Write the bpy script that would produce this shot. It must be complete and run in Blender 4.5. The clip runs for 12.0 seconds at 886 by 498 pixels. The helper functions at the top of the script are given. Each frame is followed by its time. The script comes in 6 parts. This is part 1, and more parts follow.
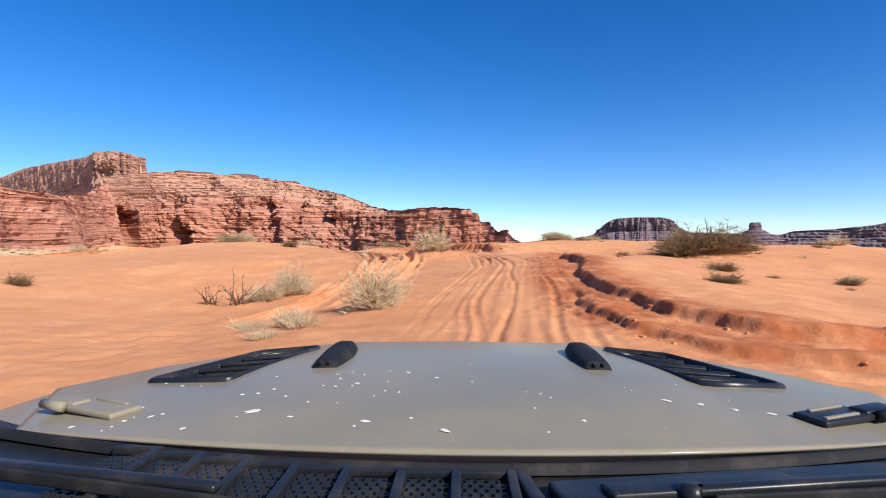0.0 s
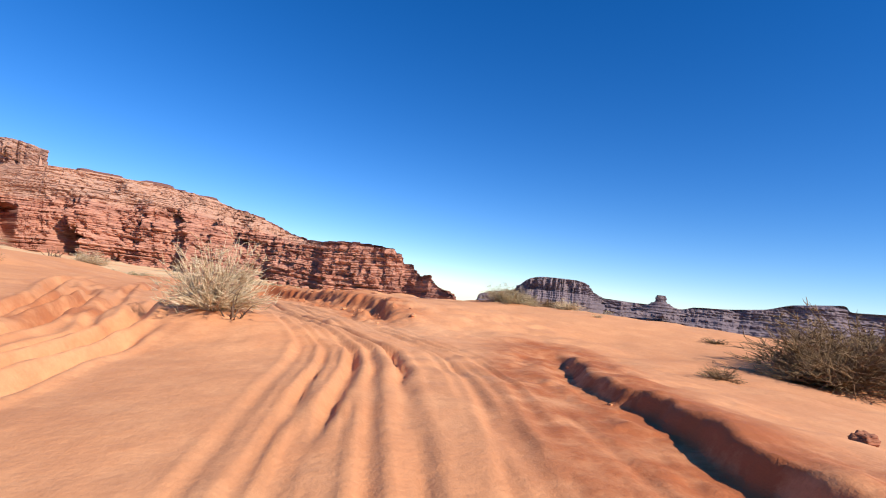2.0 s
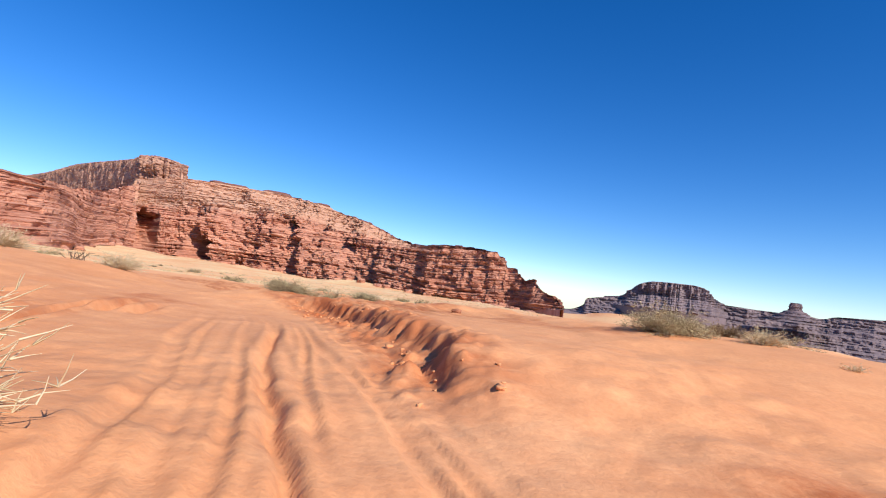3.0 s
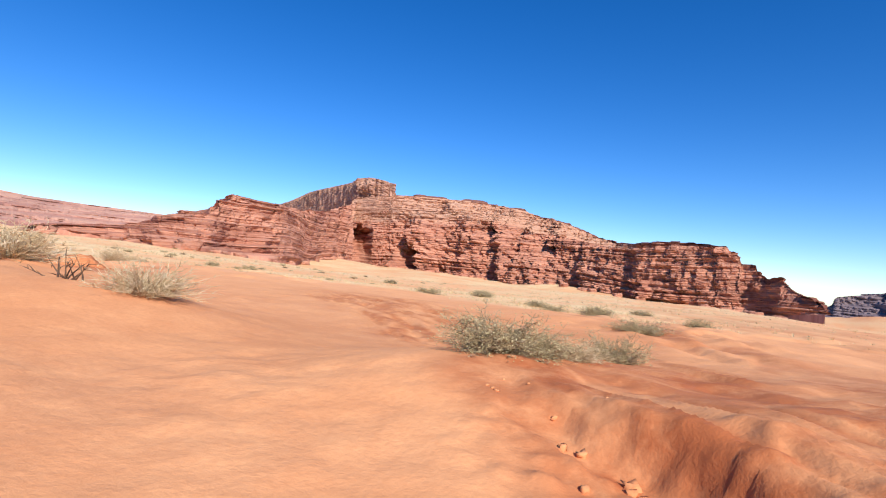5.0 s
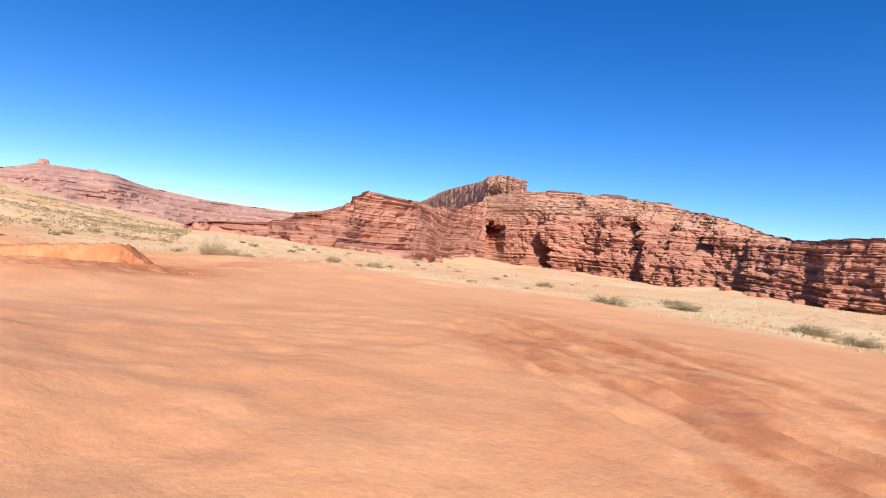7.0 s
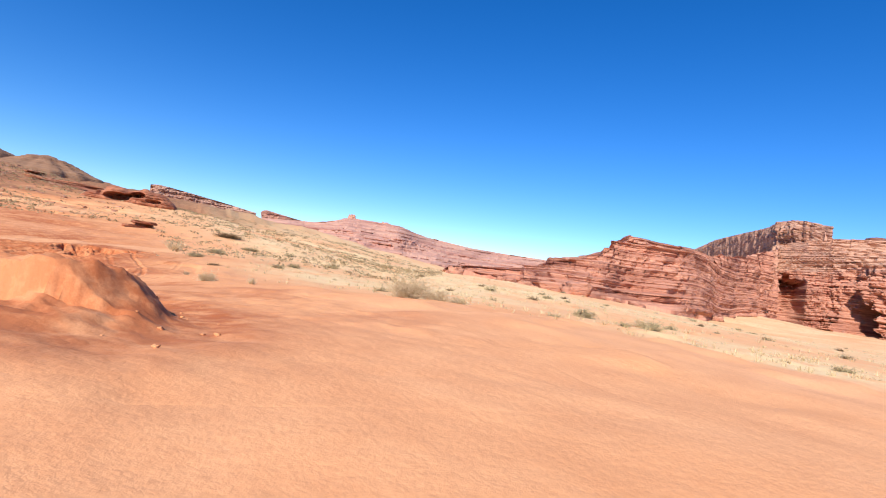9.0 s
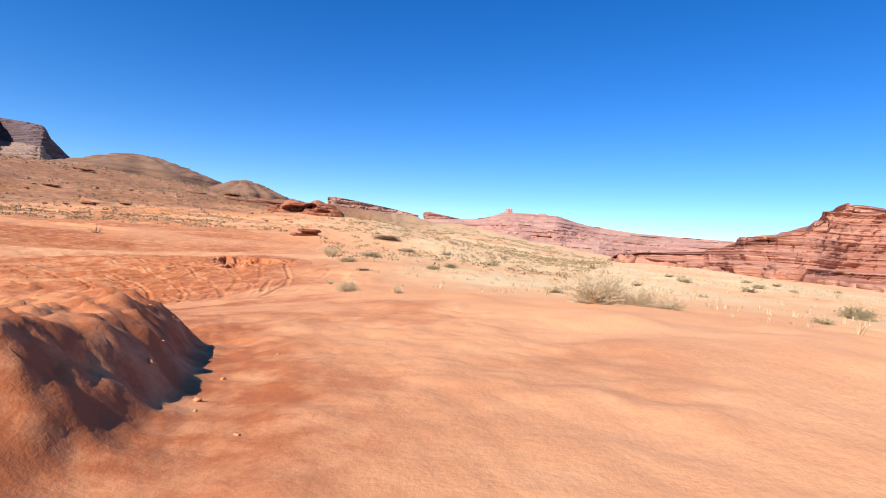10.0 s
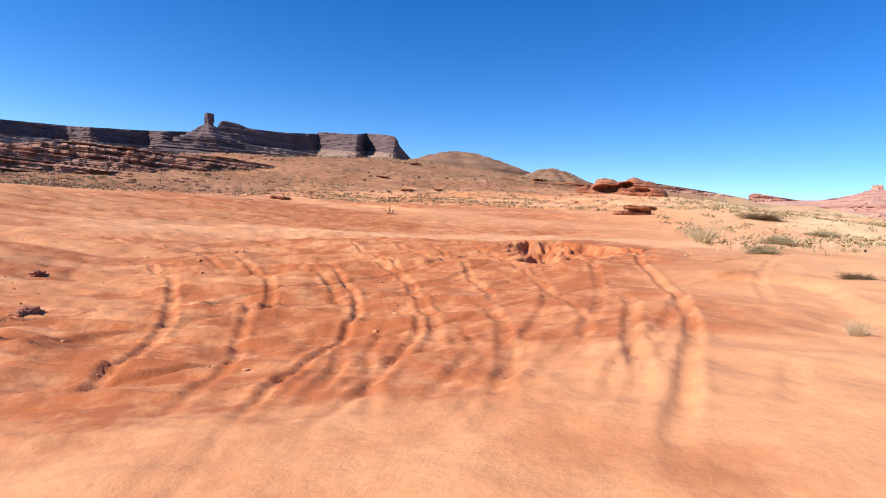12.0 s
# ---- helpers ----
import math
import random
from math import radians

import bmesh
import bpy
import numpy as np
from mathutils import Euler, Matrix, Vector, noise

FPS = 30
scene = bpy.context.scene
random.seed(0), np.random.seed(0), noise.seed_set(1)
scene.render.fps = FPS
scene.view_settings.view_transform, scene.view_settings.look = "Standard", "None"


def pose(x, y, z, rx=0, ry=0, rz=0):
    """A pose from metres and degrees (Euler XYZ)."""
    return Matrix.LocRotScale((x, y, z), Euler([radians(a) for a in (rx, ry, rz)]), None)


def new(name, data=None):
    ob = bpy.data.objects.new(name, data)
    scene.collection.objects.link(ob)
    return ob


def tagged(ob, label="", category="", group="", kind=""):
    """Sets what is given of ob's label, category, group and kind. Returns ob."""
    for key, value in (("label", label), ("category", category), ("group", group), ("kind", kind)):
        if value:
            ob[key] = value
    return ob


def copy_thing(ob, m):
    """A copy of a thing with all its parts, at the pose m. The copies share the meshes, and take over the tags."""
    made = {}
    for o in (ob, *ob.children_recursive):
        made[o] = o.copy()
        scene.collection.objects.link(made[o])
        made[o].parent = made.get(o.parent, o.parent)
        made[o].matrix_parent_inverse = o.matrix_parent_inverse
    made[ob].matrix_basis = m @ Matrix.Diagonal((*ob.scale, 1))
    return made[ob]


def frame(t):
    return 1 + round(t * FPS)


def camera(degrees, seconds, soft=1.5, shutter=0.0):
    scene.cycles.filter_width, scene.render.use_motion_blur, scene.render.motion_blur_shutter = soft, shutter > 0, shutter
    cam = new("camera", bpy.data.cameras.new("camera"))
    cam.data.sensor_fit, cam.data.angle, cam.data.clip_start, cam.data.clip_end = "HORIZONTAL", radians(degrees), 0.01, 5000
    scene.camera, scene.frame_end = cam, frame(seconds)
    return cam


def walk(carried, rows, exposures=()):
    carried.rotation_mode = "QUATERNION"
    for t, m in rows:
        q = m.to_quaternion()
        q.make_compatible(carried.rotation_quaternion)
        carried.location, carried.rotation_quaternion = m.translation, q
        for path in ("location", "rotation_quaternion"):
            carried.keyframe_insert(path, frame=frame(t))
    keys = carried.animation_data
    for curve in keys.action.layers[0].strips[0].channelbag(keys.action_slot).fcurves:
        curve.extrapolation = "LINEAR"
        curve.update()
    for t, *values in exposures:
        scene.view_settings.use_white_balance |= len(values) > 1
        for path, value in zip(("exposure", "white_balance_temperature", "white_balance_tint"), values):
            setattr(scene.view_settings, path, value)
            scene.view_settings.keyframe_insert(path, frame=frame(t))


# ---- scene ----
cam = camera(79.6, 12.0, soft=1.1)
# seconds, place, and the turn about x, y and z in degrees
PATH = [
    (0.0, 0.000, 0.000, 0.200, 89.40, 0.00, -0.00),
    (0.5, 0.270, 4.538, 0.172, 90.99, -3.23, -5.96),
    (1.0, 0.881, 9.158, 0.177, 91.54, -5.13, -9.13),
    (1.5, 1.402, 12.876, 0.406, 94.34, -7.87, -10.71),
    (2.0, 2.040, 16.376, 0.639, 94.44, -6.50, -8.37),
    (2.5, 2.634, 19.342, 0.969, 95.32, -7.01, -3.11),
    (3.0, 2.839, 23.671, 1.021, 93.51, -7.02, 2.86),
    (3.2, 2.779, 25.294, 1.049, 92.59, -6.95, 5.65),
    (4.8, -1.503, 36.311, 1.018, 91.75, -5.00, 22.80),
    (5.0, -2.208, 37.473, 0.977, 91.69, -4.95, 24.06),
    (5.5, -4.061, 40.239, 0.904, 91.34, -4.56, 27.02),
    (6.0, -6.306, 43.040, 0.931, 90.93, -4.54, 30.07),
    (6.5, -8.767, 45.621, 0.790, 90.41, -5.32, 33.69),
    (7.0, -11.083, 48.142, 0.657, 90.22, -5.40, 38.04),
    (7.2, -12.309, 49.511, 0.657, 90.41, -5.88, 39.91),
    (8.8, -20.985, 57.290, 0.321, 92.04, -8.34, 62.16),
    (9.0, -21.933, 57.715, 0.387, 92.39, -7.61, 65.24),
    (9.5, -24.717, 58.535, 0.487, 91.90, -7.26, 72.79),
    (10.0, -28.153, 59.171, 0.452, 89.89, -4.11, 82.40),
    (10.5, -31.773, 58.989, 0.319, 89.40, -7.67, 92.95),
    (11.0, -35.999, 58.292, 0.290, 88.62, -6.88, 101.98),
    (11.5, -40.750, 56.889, 0.018, 86.93, -3.54, 109.54),
    (12.0, -45.403, 54.936, -0.374, 86.39, -3.55, 114.32),
]
walk(cam, [(t, pose(x, y, z, rx, ry, rz)) for t, x, y, z, rx, ry, rz in PATH],
     exposures=[(0.0, 0.31), (3.2, 0.30), (5.0, 0.33), (7.2, 0.34), (8.8, 0.41), (12.0, 0.46)])

# ---- daylight: clear winter sky, sun to the right of the start and a little behind it ----
SUN_AZ, SUN_EL = -135.0, 37.0          # degrees; bearing left of the start's view, height
sun_way = Vector((-math.sin(radians(SUN_AZ)) * math.cos(radians(SUN_EL)),
                  math.cos(radians(SUN_AZ)) * math.cos(radians(SUN_EL)), math.sin(radians(SUN_EL))))
world = bpy.data.worlds.new("world")
scene.world = world
world.use_nodes = True
sky = world.node_tree.nodes.new("ShaderNodeTexSky")
sky.sky_type, sky.sun_disc = "NISHITA", False
sky.sun_elevation, sky.sun_rotation = radians(SUN_EL), math.atan2(sun_way.x, sun_way.y)
sky.altitude, sky.air_density, sky.dust_density, sky.ozone_density = 1400, 0.9, 0.1, 4.0
background = world.node_tree.nodes["Background"]
deep = world.node_tree.nodes.new("ShaderNodeHueSaturation")
deep.inputs["Saturation"].default_value = 1.32
deep.inputs["Hue"].default_value = 0.5095
world.node_tree.links.new(sky.outputs["Color"], deep.inputs["Color"])
world.node_tree.links.new(deep.outputs["Color"], background.inputs["Color"])
background.inputs["Strength"].default_value = 0.134
sun = new("sun", bpy.data.lights.new("sun", "SUN"))
sun.data.energy, sun.data.angle, sun.data.color = 4.8, radians(0.53), (1.0, 0.95, 0.88)
sun.matrix_world = sun_way.to_track_quat("Z", "Y").to_matrix().to_4x4()


# ---- materials ----
def node(m, kind, **inputs):
    """A node of that kind; inputs by name with spaces as underscores."""
    n = m.node_tree.nodes.new(kind)
    for key, value in inputs.items():
        socket = n.inputs[key.replace("_", " ")]
        if isinstance(value, bpy.types.NodeSocket):
            m.node_tree.links.new(value, socket)
        else:
            socket.default_value = value
    return n


def ramp(m, fac, stops):
    n = m.node_tree.nodes.new("ShaderNodeValToRGB")
    m.node_tree.links.new(fac, n.inputs["Fac"])
    while len(n.color_ramp.elements) < len(stops):
        n.color_ramp.elements.new(0.5)
    for e, (at, colour) in zip(n.color_ramp.elements, stops):
        e.position, e.color = at, (*colour, 1) if len(colour) == 3 else colour
    return n.outputs["Color"]


def grey(v):
    return (v, v, v)


def mixed(m, fac, a, b, blend="MIX"):
    n = m.node_tree.nodes.new("ShaderNodeMix")
    n.data_type, n.blend_type = "RGBA", blend
    for index, value in ((0, fac), (6, a), (7, b)):
        if isinstance(value, bpy.types.NodeSocket):
            m.node_tree.links.new(value, n.inputs[index])
        else:
            n.inputs[index].default_value = (*value, 1) if isinstance(value, tuple) else value
    return n.outputs[2]


def place(m, scale=(1, 1, 1), turn=(0, 0, 0)):
    c = m.node_tree.nodes.new("ShaderNodeTexCoord")
    n = node(m, "ShaderNodeMapping", Vector=c.outputs["Object"], Scale=scale, Rotation=turn)
    return n.outputs["Vector"]


def speckle(m, scale, detail=4.0, rough=0.55, where=None):
    n = node(m, "ShaderNodeTexNoise", Scale=scale, Detail=detail, Roughness=rough)
    m.node_tree.links.new(where if where else place(m), n.inputs["Vector"])
    return n.outputs["Fac"]


def bumped(m, height, strength, distance):
    n = node(m, "ShaderNodeBump", Height=height, Strength=strength, Distance=distance)
    m.node_tree.links.new(n.outputs["Normal"], m.node_tree.nodes["Principled BSDF"].inputs["Normal"])
    return n


def material(name, colour=(0.5, 0.5, 0.5), rough=0.8, metal=0.0):
    m = bpy.data.materials.new(name)
    m.use_nodes = True
    b = m.node_tree.nodes["Principled BSDF"]
    b.inputs["Base Color"].default_value = (*colour, 1)
    b.inputs["Roughness"].default_value, b.inputs["Metallic"].default_value = rough, metal
    b.inputs["Specular IOR Level"].default_value = 0.25
    return m


def coloured(m, colour):
    m.node_tree.links.new(colour, m.node_tree.nodes["Principled BSDF"].inputs["Base Color"])
    return m


def make_sand():
    m = material("red_sand", rough=0.95)
    big = speckle(m, 0.05, 5, 0.6)
    mid = speckle(m, 0.7, 5, 0.6)
    fine = speckle(m, 14, 3, 0.6)
    base = ramp(m, big, [(0.3, (0.80, 0.365, 0.155)), (0.55, (0.84, 0.41, 0.19)), (0.75, (0.85, 0.45, 0.23))])
    base = mixed(m, ramp(m, mid, [(0.35, grey(0.20)), (0.6, grey(0.0))]), base, (0.58, 0.20, 0.07))
    base = mixed(m, ramp(m, fine, [(0.3, grey(0.2)), (0.6, grey(0.0))]), base, (0.50, 0.19, 0.075))
    # straw colour where dry grass covers the flats
    cover = m.node_tree.nodes.new("ShaderNodeAttribute")
    cover.attribute_name = "straw"
    patch = speckle(m, 0.5, 6, 0.7)
    n = node(m, "ShaderNodeMath")
    n.operation = "MULTIPLY"
    m.node_tree.links.new(cover.outputs["Fac"], n.inputs[0])
    m.node_tree.links.new(ramp(m, patch, [(0.30, grey(0.1)), (0.52, grey(1.0))]), n.inputs[1])
    base = mixed(m, n.outputs[0], base, (0.80, 0.58, 0.31))
    # darker, redder sand where it is stirred up, plus shade painted along cut banks and grooves; brown scrub on the far
    # rises
    for name, colour, size in (("churn_shade", (0.44, 0.13, 0.045), 1.3), ("scrub", (0.23, 0.108, 0.054), 0.5), ("packed", (0.86, 0.45, 0.225), 0.5)):
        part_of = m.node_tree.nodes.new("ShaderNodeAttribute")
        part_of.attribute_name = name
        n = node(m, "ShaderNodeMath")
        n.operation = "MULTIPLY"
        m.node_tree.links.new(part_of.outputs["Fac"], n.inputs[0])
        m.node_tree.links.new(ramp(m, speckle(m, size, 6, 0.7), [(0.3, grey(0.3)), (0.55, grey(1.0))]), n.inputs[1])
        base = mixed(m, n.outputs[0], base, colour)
    coloured(m, base)
    a, b = speckle(m, 2.6, 6, 0.68), speckle(m, 11.0, 5, 0.7)
    relief = node(m, "ShaderNodeMath")
    relief.operation = "MULTIPLY_ADD"
    m.node_tree.links.new(b, relief.inputs[0])
    relief.inputs[1].default_value = 0.2
    m.node_tree.links.new(a, relief.inputs[2])
    bumped(m, relief.outputs[0], 0.36, 0.09)
    return m


def make_rock(name, dark, mid, light, step, relief=0.45):
    """Layered rock: bands along the beds, streaked and stained."""
    m = material(name, rough=0.92)
    bed = m.node_tree.nodes.new("ShaderNodeAttribute")
    bed.attribute_name = "bed"
    where = m.node_tree.nodes.new("ShaderNodeSeparateXYZ")
    m.node_tree.links.new(m.node_tree.nodes.new("ShaderNodeTexCoord").outputs["Object"], where.inputs[0])
    layer = node(m, "ShaderNodeCombineXYZ", X=where.outputs[0], Y=where.outputs[1], Z=bed.outputs["Fac"])
    flat = node(m, "ShaderNodeMapping", Vector=layer.outputs[0], Scale=(0.018 / step, 0.018 / step, 1.35 / step)).outputs[0]
    bands = speckle(m, 1.0, 7, 0.72, flat)
    broken = speckle(m, 1.0, 5, 0.65, node(m, "ShaderNodeMapping", Vector=layer.outputs[0], Scale=(0.14 / step, 0.14 / step, 1.1 / step)).outputs[0])
    base = ramp(m, bands, [(0.36, dark), (0.43, mid), (0.53, light), (0.60, mid), (0.72, light)])
    base = mixed(m, ramp(m, broken, [(0.34, grey(0.75)), (0.52, grey(0.0))]), base, dark)
    patch = speckle(m, 0.035 / step * 3, 4, 0.6)
    base = mixed(m, ramp(m, patch, [(0.42, grey(0.0)), (0.7, grey(0.4))]), base, light)
    # the paler upper beds
    upper = m.node_tree.nodes.new("ShaderNodeAttribute")
    upper.attribute_name = "upper"
    base = mixed(m, upper.outputs["Fac"], base, mixed(m, bands, tuple(0.9 * v for v in mid), (0.70, 0.46, 0.31)))
    # dark varnished caprock
    cap = m.node_tree.nodes.new("ShaderNodeAttribute")
    cap.attribute_name = "cap"
    base = mixed(m, cap.outputs["Fac"], base, tuple(0.9 * v for v in dark))
    coloured(m, base)
    both = node(m, "ShaderNodeMath")
    m.node_tree.links.new(bands, both.inputs[0])
    m.node_tree.links.new(broken, both.inputs[1])
    bumped(m, both.outputs[0], 1.0, relief * step)
    return m


SAND = make_sand()
RED_ROCK = make_rock("red_sandstone", (0.23, 0.085, 0.056), (0.43, 0.17, 0.103), (0.63, 0.31, 0.20), 3.0)
BUTTE_ROCK = make_rock("pale_red_sandstone", (0.25, 0.115, 0.08), (0.41, 0.21, 0.145), (0.52, 0.31, 0.22), 12.0)
# far rock with the bluish haze of distance mixed into its colour
HAZY_ROCK = make_rock("haze_tinted_rock", (0.165, 0.12, 0.13), (0.205, 0.15, 0.155), (0.25, 0.185, 0.18), 26.0, 0.10)
# mesa rim rock, darkened because the shade on its faces is in the colour
SHADED_MESA = make_rock("shaded_slate_red_rock", (0.09, 0.058, 0.06), (0.125, 0.08, 0.08), (0.17, 0.11, 0.105), 16.0, 0.12)
TALUS_ROCK = make_rock("grey_brown_talus", (0.18, 0.11, 0.085), (0.26, 0.16, 0.12), (0.34, 0.23, 0.17), 14.0, 0.10)
HILL_ROCK = make_rock("grey_brown_hill_scree", (0.19, 0.09, 0.05), (0.27, 0.14, 0.078), (0.34, 0.19, 0.11), 9.0)
PINK_ROCK = make_rock("pink_shale", (0.38, 0.16, 0.115), (0.52, 0.25, 0.18), (0.60, 0.34, 0.24), 12.0)


# ---- terrain ----
def lattice(ix, iy, seed):
    """A repeatable random number in 0..1 for each whole-number lattice place."""
    n = (ix.astype(np.int64) * 374761393 + iy.astype(np.int64) * 668265263 + seed * 1442695041) & 0xFFFFFFFF
    n = ((n ^ (n >> 13)) * 1274126177) & 0xFFFFFFFF
    n = ((n ^ (n >> 16)) * 2246822519) & 0xFFFFFFFF
    return ((n ^ (n >> 15)) & 0xFFFFFF) / float(0xFFFFFF)


def vnoise(x, y, seed=0):
    """Smooth value noise in -1..1."""
    x, y = np.asarray(x, float), np.asarray(y, float)
    ix, iy = np.floor(x), np.floor(y)
    u, v = x - ix, y - iy
    u, v = u * u * u * (u * (u * 6 - 15) + 10), v * v * v * (v * (v * 6 - 15) + 10)
    a, b = lattice(ix, iy, seed), lattice(ix + 1, iy, seed)
    c, d = lattice(ix, iy + 1, seed), lattice(ix + 1, iy + 1, seed)
    return 2 * ((a * (1 - u) + b * u) * (1 - v) + (c * (1 - u) + d * u) * v) - 1


def fbm(x, y, octaves=4, seed=0, gain=0.5):
    total, amp = 0.0, 1.0
    for k in range(octaves):
        total = total + amp * vnoise(x * 2 ** k + 17.3 * k, y * 2 ** k - 9.1 * k, seed + k)
        amp *= gain
    return total


def smooth(a, b, t):
    t = np.clip((t - a) / (b - a), 0, 1)
    return t * t * (3 - 2 * t)


# general fall of the land round the turn of the track: bearing (left of ahead) and slope, degrees
HEART = (-18.0, 48.0, -0.8)
FALL_AZ = (-70, -40, -10, 20, 33, 45, 56, 66, 74, 84, 94, 104, 118, 130, 140, 150, 165, 200, 250, 290)
FALL = (-2.6, -2.6, -1.9, -1.6, -1.3, -0.5, -0.1, 0.2, 1.5, 2.5, 3.2, 4.0, 4.8, 4.6, 4.2, 3.3, 2.6, 1.5, 0.2, -2.6)
# local swells of the sand: middle and height
SWELLS = [(0, -6, 0.46), (1, 8, -0.25), (9, 14, -0.76), (2, 22, 1.23), (-9, 20, 0.86), (10, 30, 1.1), (1, 32, -0.57), (14, 42, 1.93), (-2, 44, -0.69), (-14, 36, -0.17), (-14, 54, 1.22), (-26, 62, -0.43), (-24, 48, -0.88), (-38, 56, 0.87), (-50, 46, -2.18), (-60, 54, 0.26), (-52, 66, -0.29), (-36, 76, 0.06), (-16, 72, -0.4), (-72, 40, -1.07), (-86, 56, -0.37), (-28, 96, -0.78), (-84, 30, -0.36), (-110, 60, 0.76)]


# smaller folds: middle, height and size
FOLDS = [(0, -4, -0.13, 6), (3, 6, 0.22, 5), (-4, 12, -0.38, 5), (4, 13, 0.10, 5), (-7, 18, -1.00, 5), (2, 19, 0.08, 5), (9, 17, 0.45, 6), (-3, 25, 0.08, 4.5), (3, 27, -0.17, 5), (13, 26, -0.63, 7), (8, 37, -0.08, 6), (-3, 33, 0.14, 5), (3, 35, 0.36, 5), (-10, 35, 0.88, 6), (-16, 40, 1.33, 7), (-5, 43, 0.77, 5), (-11, 45, -1.46, 5), (-22, 30, 0.83, 8), (-18, 46, -1.03, 6), (-12, 54, -0.01, 6), (-3, 40, -0.63, 5), (-24, 57, -0.19, 6), (-31, 59, 0.32, 6), (-38, 58, -0.27, 6), (-46, 55, 0.23, 6), (-49, 47, -0.45, 6), (-55, 51, 0.03, 6), (-52, 62, -0.08, 7), (28, 39, 1.47, 10), (-8, 90, -0.30, 12), (-28, 104, 0.93, 12), (-68, 56, -0.03, 7), (-43, 66, 0.22, 6), (-62, 44, 0.20, 7), (17, 32, 0.17, 6), (20, 43, -1.61, 7), (30, 56, -0.51, 10), (-14, 44, 1.22, 5), (-20, 46, 0.84, 6), (12, 54, -0.28, 7), (-34, 120, -1.19, 16),
         (-0.5, 26.4, 0.38, 1.2), (-4.5, 43.9, 0.36, 1.5), (-11.2, 44.2, 0.3, 1.7), (-16.6, 44.8, 0.3, 2.0), (13.3, 26.9, 0.2, 2.5)]


def broad(x, y):
    dx, dy = x - HEART[0], y - HEART[1]
    r = np.hypot(dx, dy)
    az = (np.degrees(np.arctan2(-dx, dy)) + 70) % 360 - 70
    s = np.interp(az, FALL_AZ + (290.01,), FALL + (-2.6,))
    run = np.sqrt(r * r + 30 * 30) - 30
    up = np.where(s > 0, np.minimum(run, 700), np.minimum(run, np.where(az < 12, 3200, 1100)))
    return HEART[2] + np.tan(np.radians(s)) * up


def bell(x, y, cx, cy, size):
    return np.exp(-((x - cx) ** 2 + (y - cy) ** 2) / (2 * size ** 2))


# middle line of the wheel tracks, smoothed from the drive itself
TRACK = np.array([(x, y) for _, x, y, *_ in PATH])
TRACK = np.vstack([TRACK[0] + (0, -9), TRACK, TRACK[-1] + (-9, -5)])


def track_offset(x, y):
    """Signed distance to the track's middle line and the length along it."""
    best, side, along, run = np.full(np.shape(x), 1e9), np.zeros(np.shape(x)), np.zeros(np.shape(x)), 0.0
    for (ax, ay), (bx, by) in zip(TRACK[:-1], TRACK[1:]):
        ex, ey = bx - ax, by - ay
        n = math.hypot(ex, ey)
        t = np.clip(((x - ax) * ex + (y - ay) * ey) / n ** 2, 0, 1)
        d = np.hypot(x - ax - t * ex, y - ay - t * ey)
        s = np.sign(ex * (y - ay) - ey * (x - ax))
        near = d < best
        best, side, along = np.where(near, d, best), np.where(near, s, side), np.where(near, run + t * n, along)
        run += n
    return best * side, along


def beside(x, y, line):
    """Distance to a line of points, signed (left of its run is +), and the share of its length."""
    best, side, along, run = np.full(np.shape(x), 1e9), np.zeros(np.shape(x)), np.zeros(np.shape(x)), 0.0
    for (ax, ay), (bx, by) in zip(line[:-1], line[1:]):
        ex, ey = bx - ax, by - ay
        n = math.hypot(ex, ey)
        t = np.clip(((x - ax) * ex + (y - ay) * ey) / n ** 2, 0, 1)
        d = np.hypot(x - ax - t * ex, y - ay - t * ey)
        s = np.where(ex * (y - ay) - ey * (x - ax) >= 0, 1.0, -1.0)
        near = d < best
        best, side, along = np.where(near, d, best), np.where(near, s, side), np.where(near, run + t * n, along)
        run += n
    return best * side, along, run


def bank(x, y, line, high, soft, reach, seed, gentle=0.0, rough=1.0):
    """Cut bank: ground to the right of the line stands higher, with a crumbling lip, and falls back over reach."""
    d, along, run = beside(x, y, line)
    soft = soft + gentle * smooth(0.72 * run, 0.82 * run, along)
    d = -d + 0.15 * fbm(x / 1.8, y / 1.8, 4, seed) + 0.30 * fbm(x / 5.0, y / 5.0, 2, seed + 7) + 0.07 * rough * fbm(x / 0.35, y / 0.35, 3, seed + 9)
    ends = smooth(0, 3.0, along) * smooth(run, run - 3.0, along)
    lip = smooth(0, soft, d) + 0.12 * smooth(0.1, 0.5, d) * smooth(1.4, 0.5, d)
    toe = 0.10 * smooth(-1.2, -0.3, d) * smooth(0.25, -0.2, d)
    # gullies run down the face, lumps of fallen sand lie at its foot
    gully = -0.16 * smooth(0.15, 0.6, vnoise(along / 0.55, d * 0.4, seed + 5)) * smooth(-0.1, 0.2, d) * smooth(soft + 0.5, 0.2, d) * rough
    lumps = np.clip(fbm(x / 0.42, y / 0.38, 3, seed + 3, 0.6), 0, 2) ** 1.3 * 0.34 + 0.30 * np.clip(vnoise(x / 0.22, y / 0.2, seed + 6), 0, 1) ** 2
    clods = (lumps - 0.08 + 0.30 * fbm(along / 2.2, d / 0.33, 3, seed + 4)) * 0.22 * rough * smooth(-1.5, -0.3, d) * smooth(soft + 1.1, 0.1, d)
    return ends * (high * (lip * smooth(reach, 0.3, d) - toe + gully) + clods)


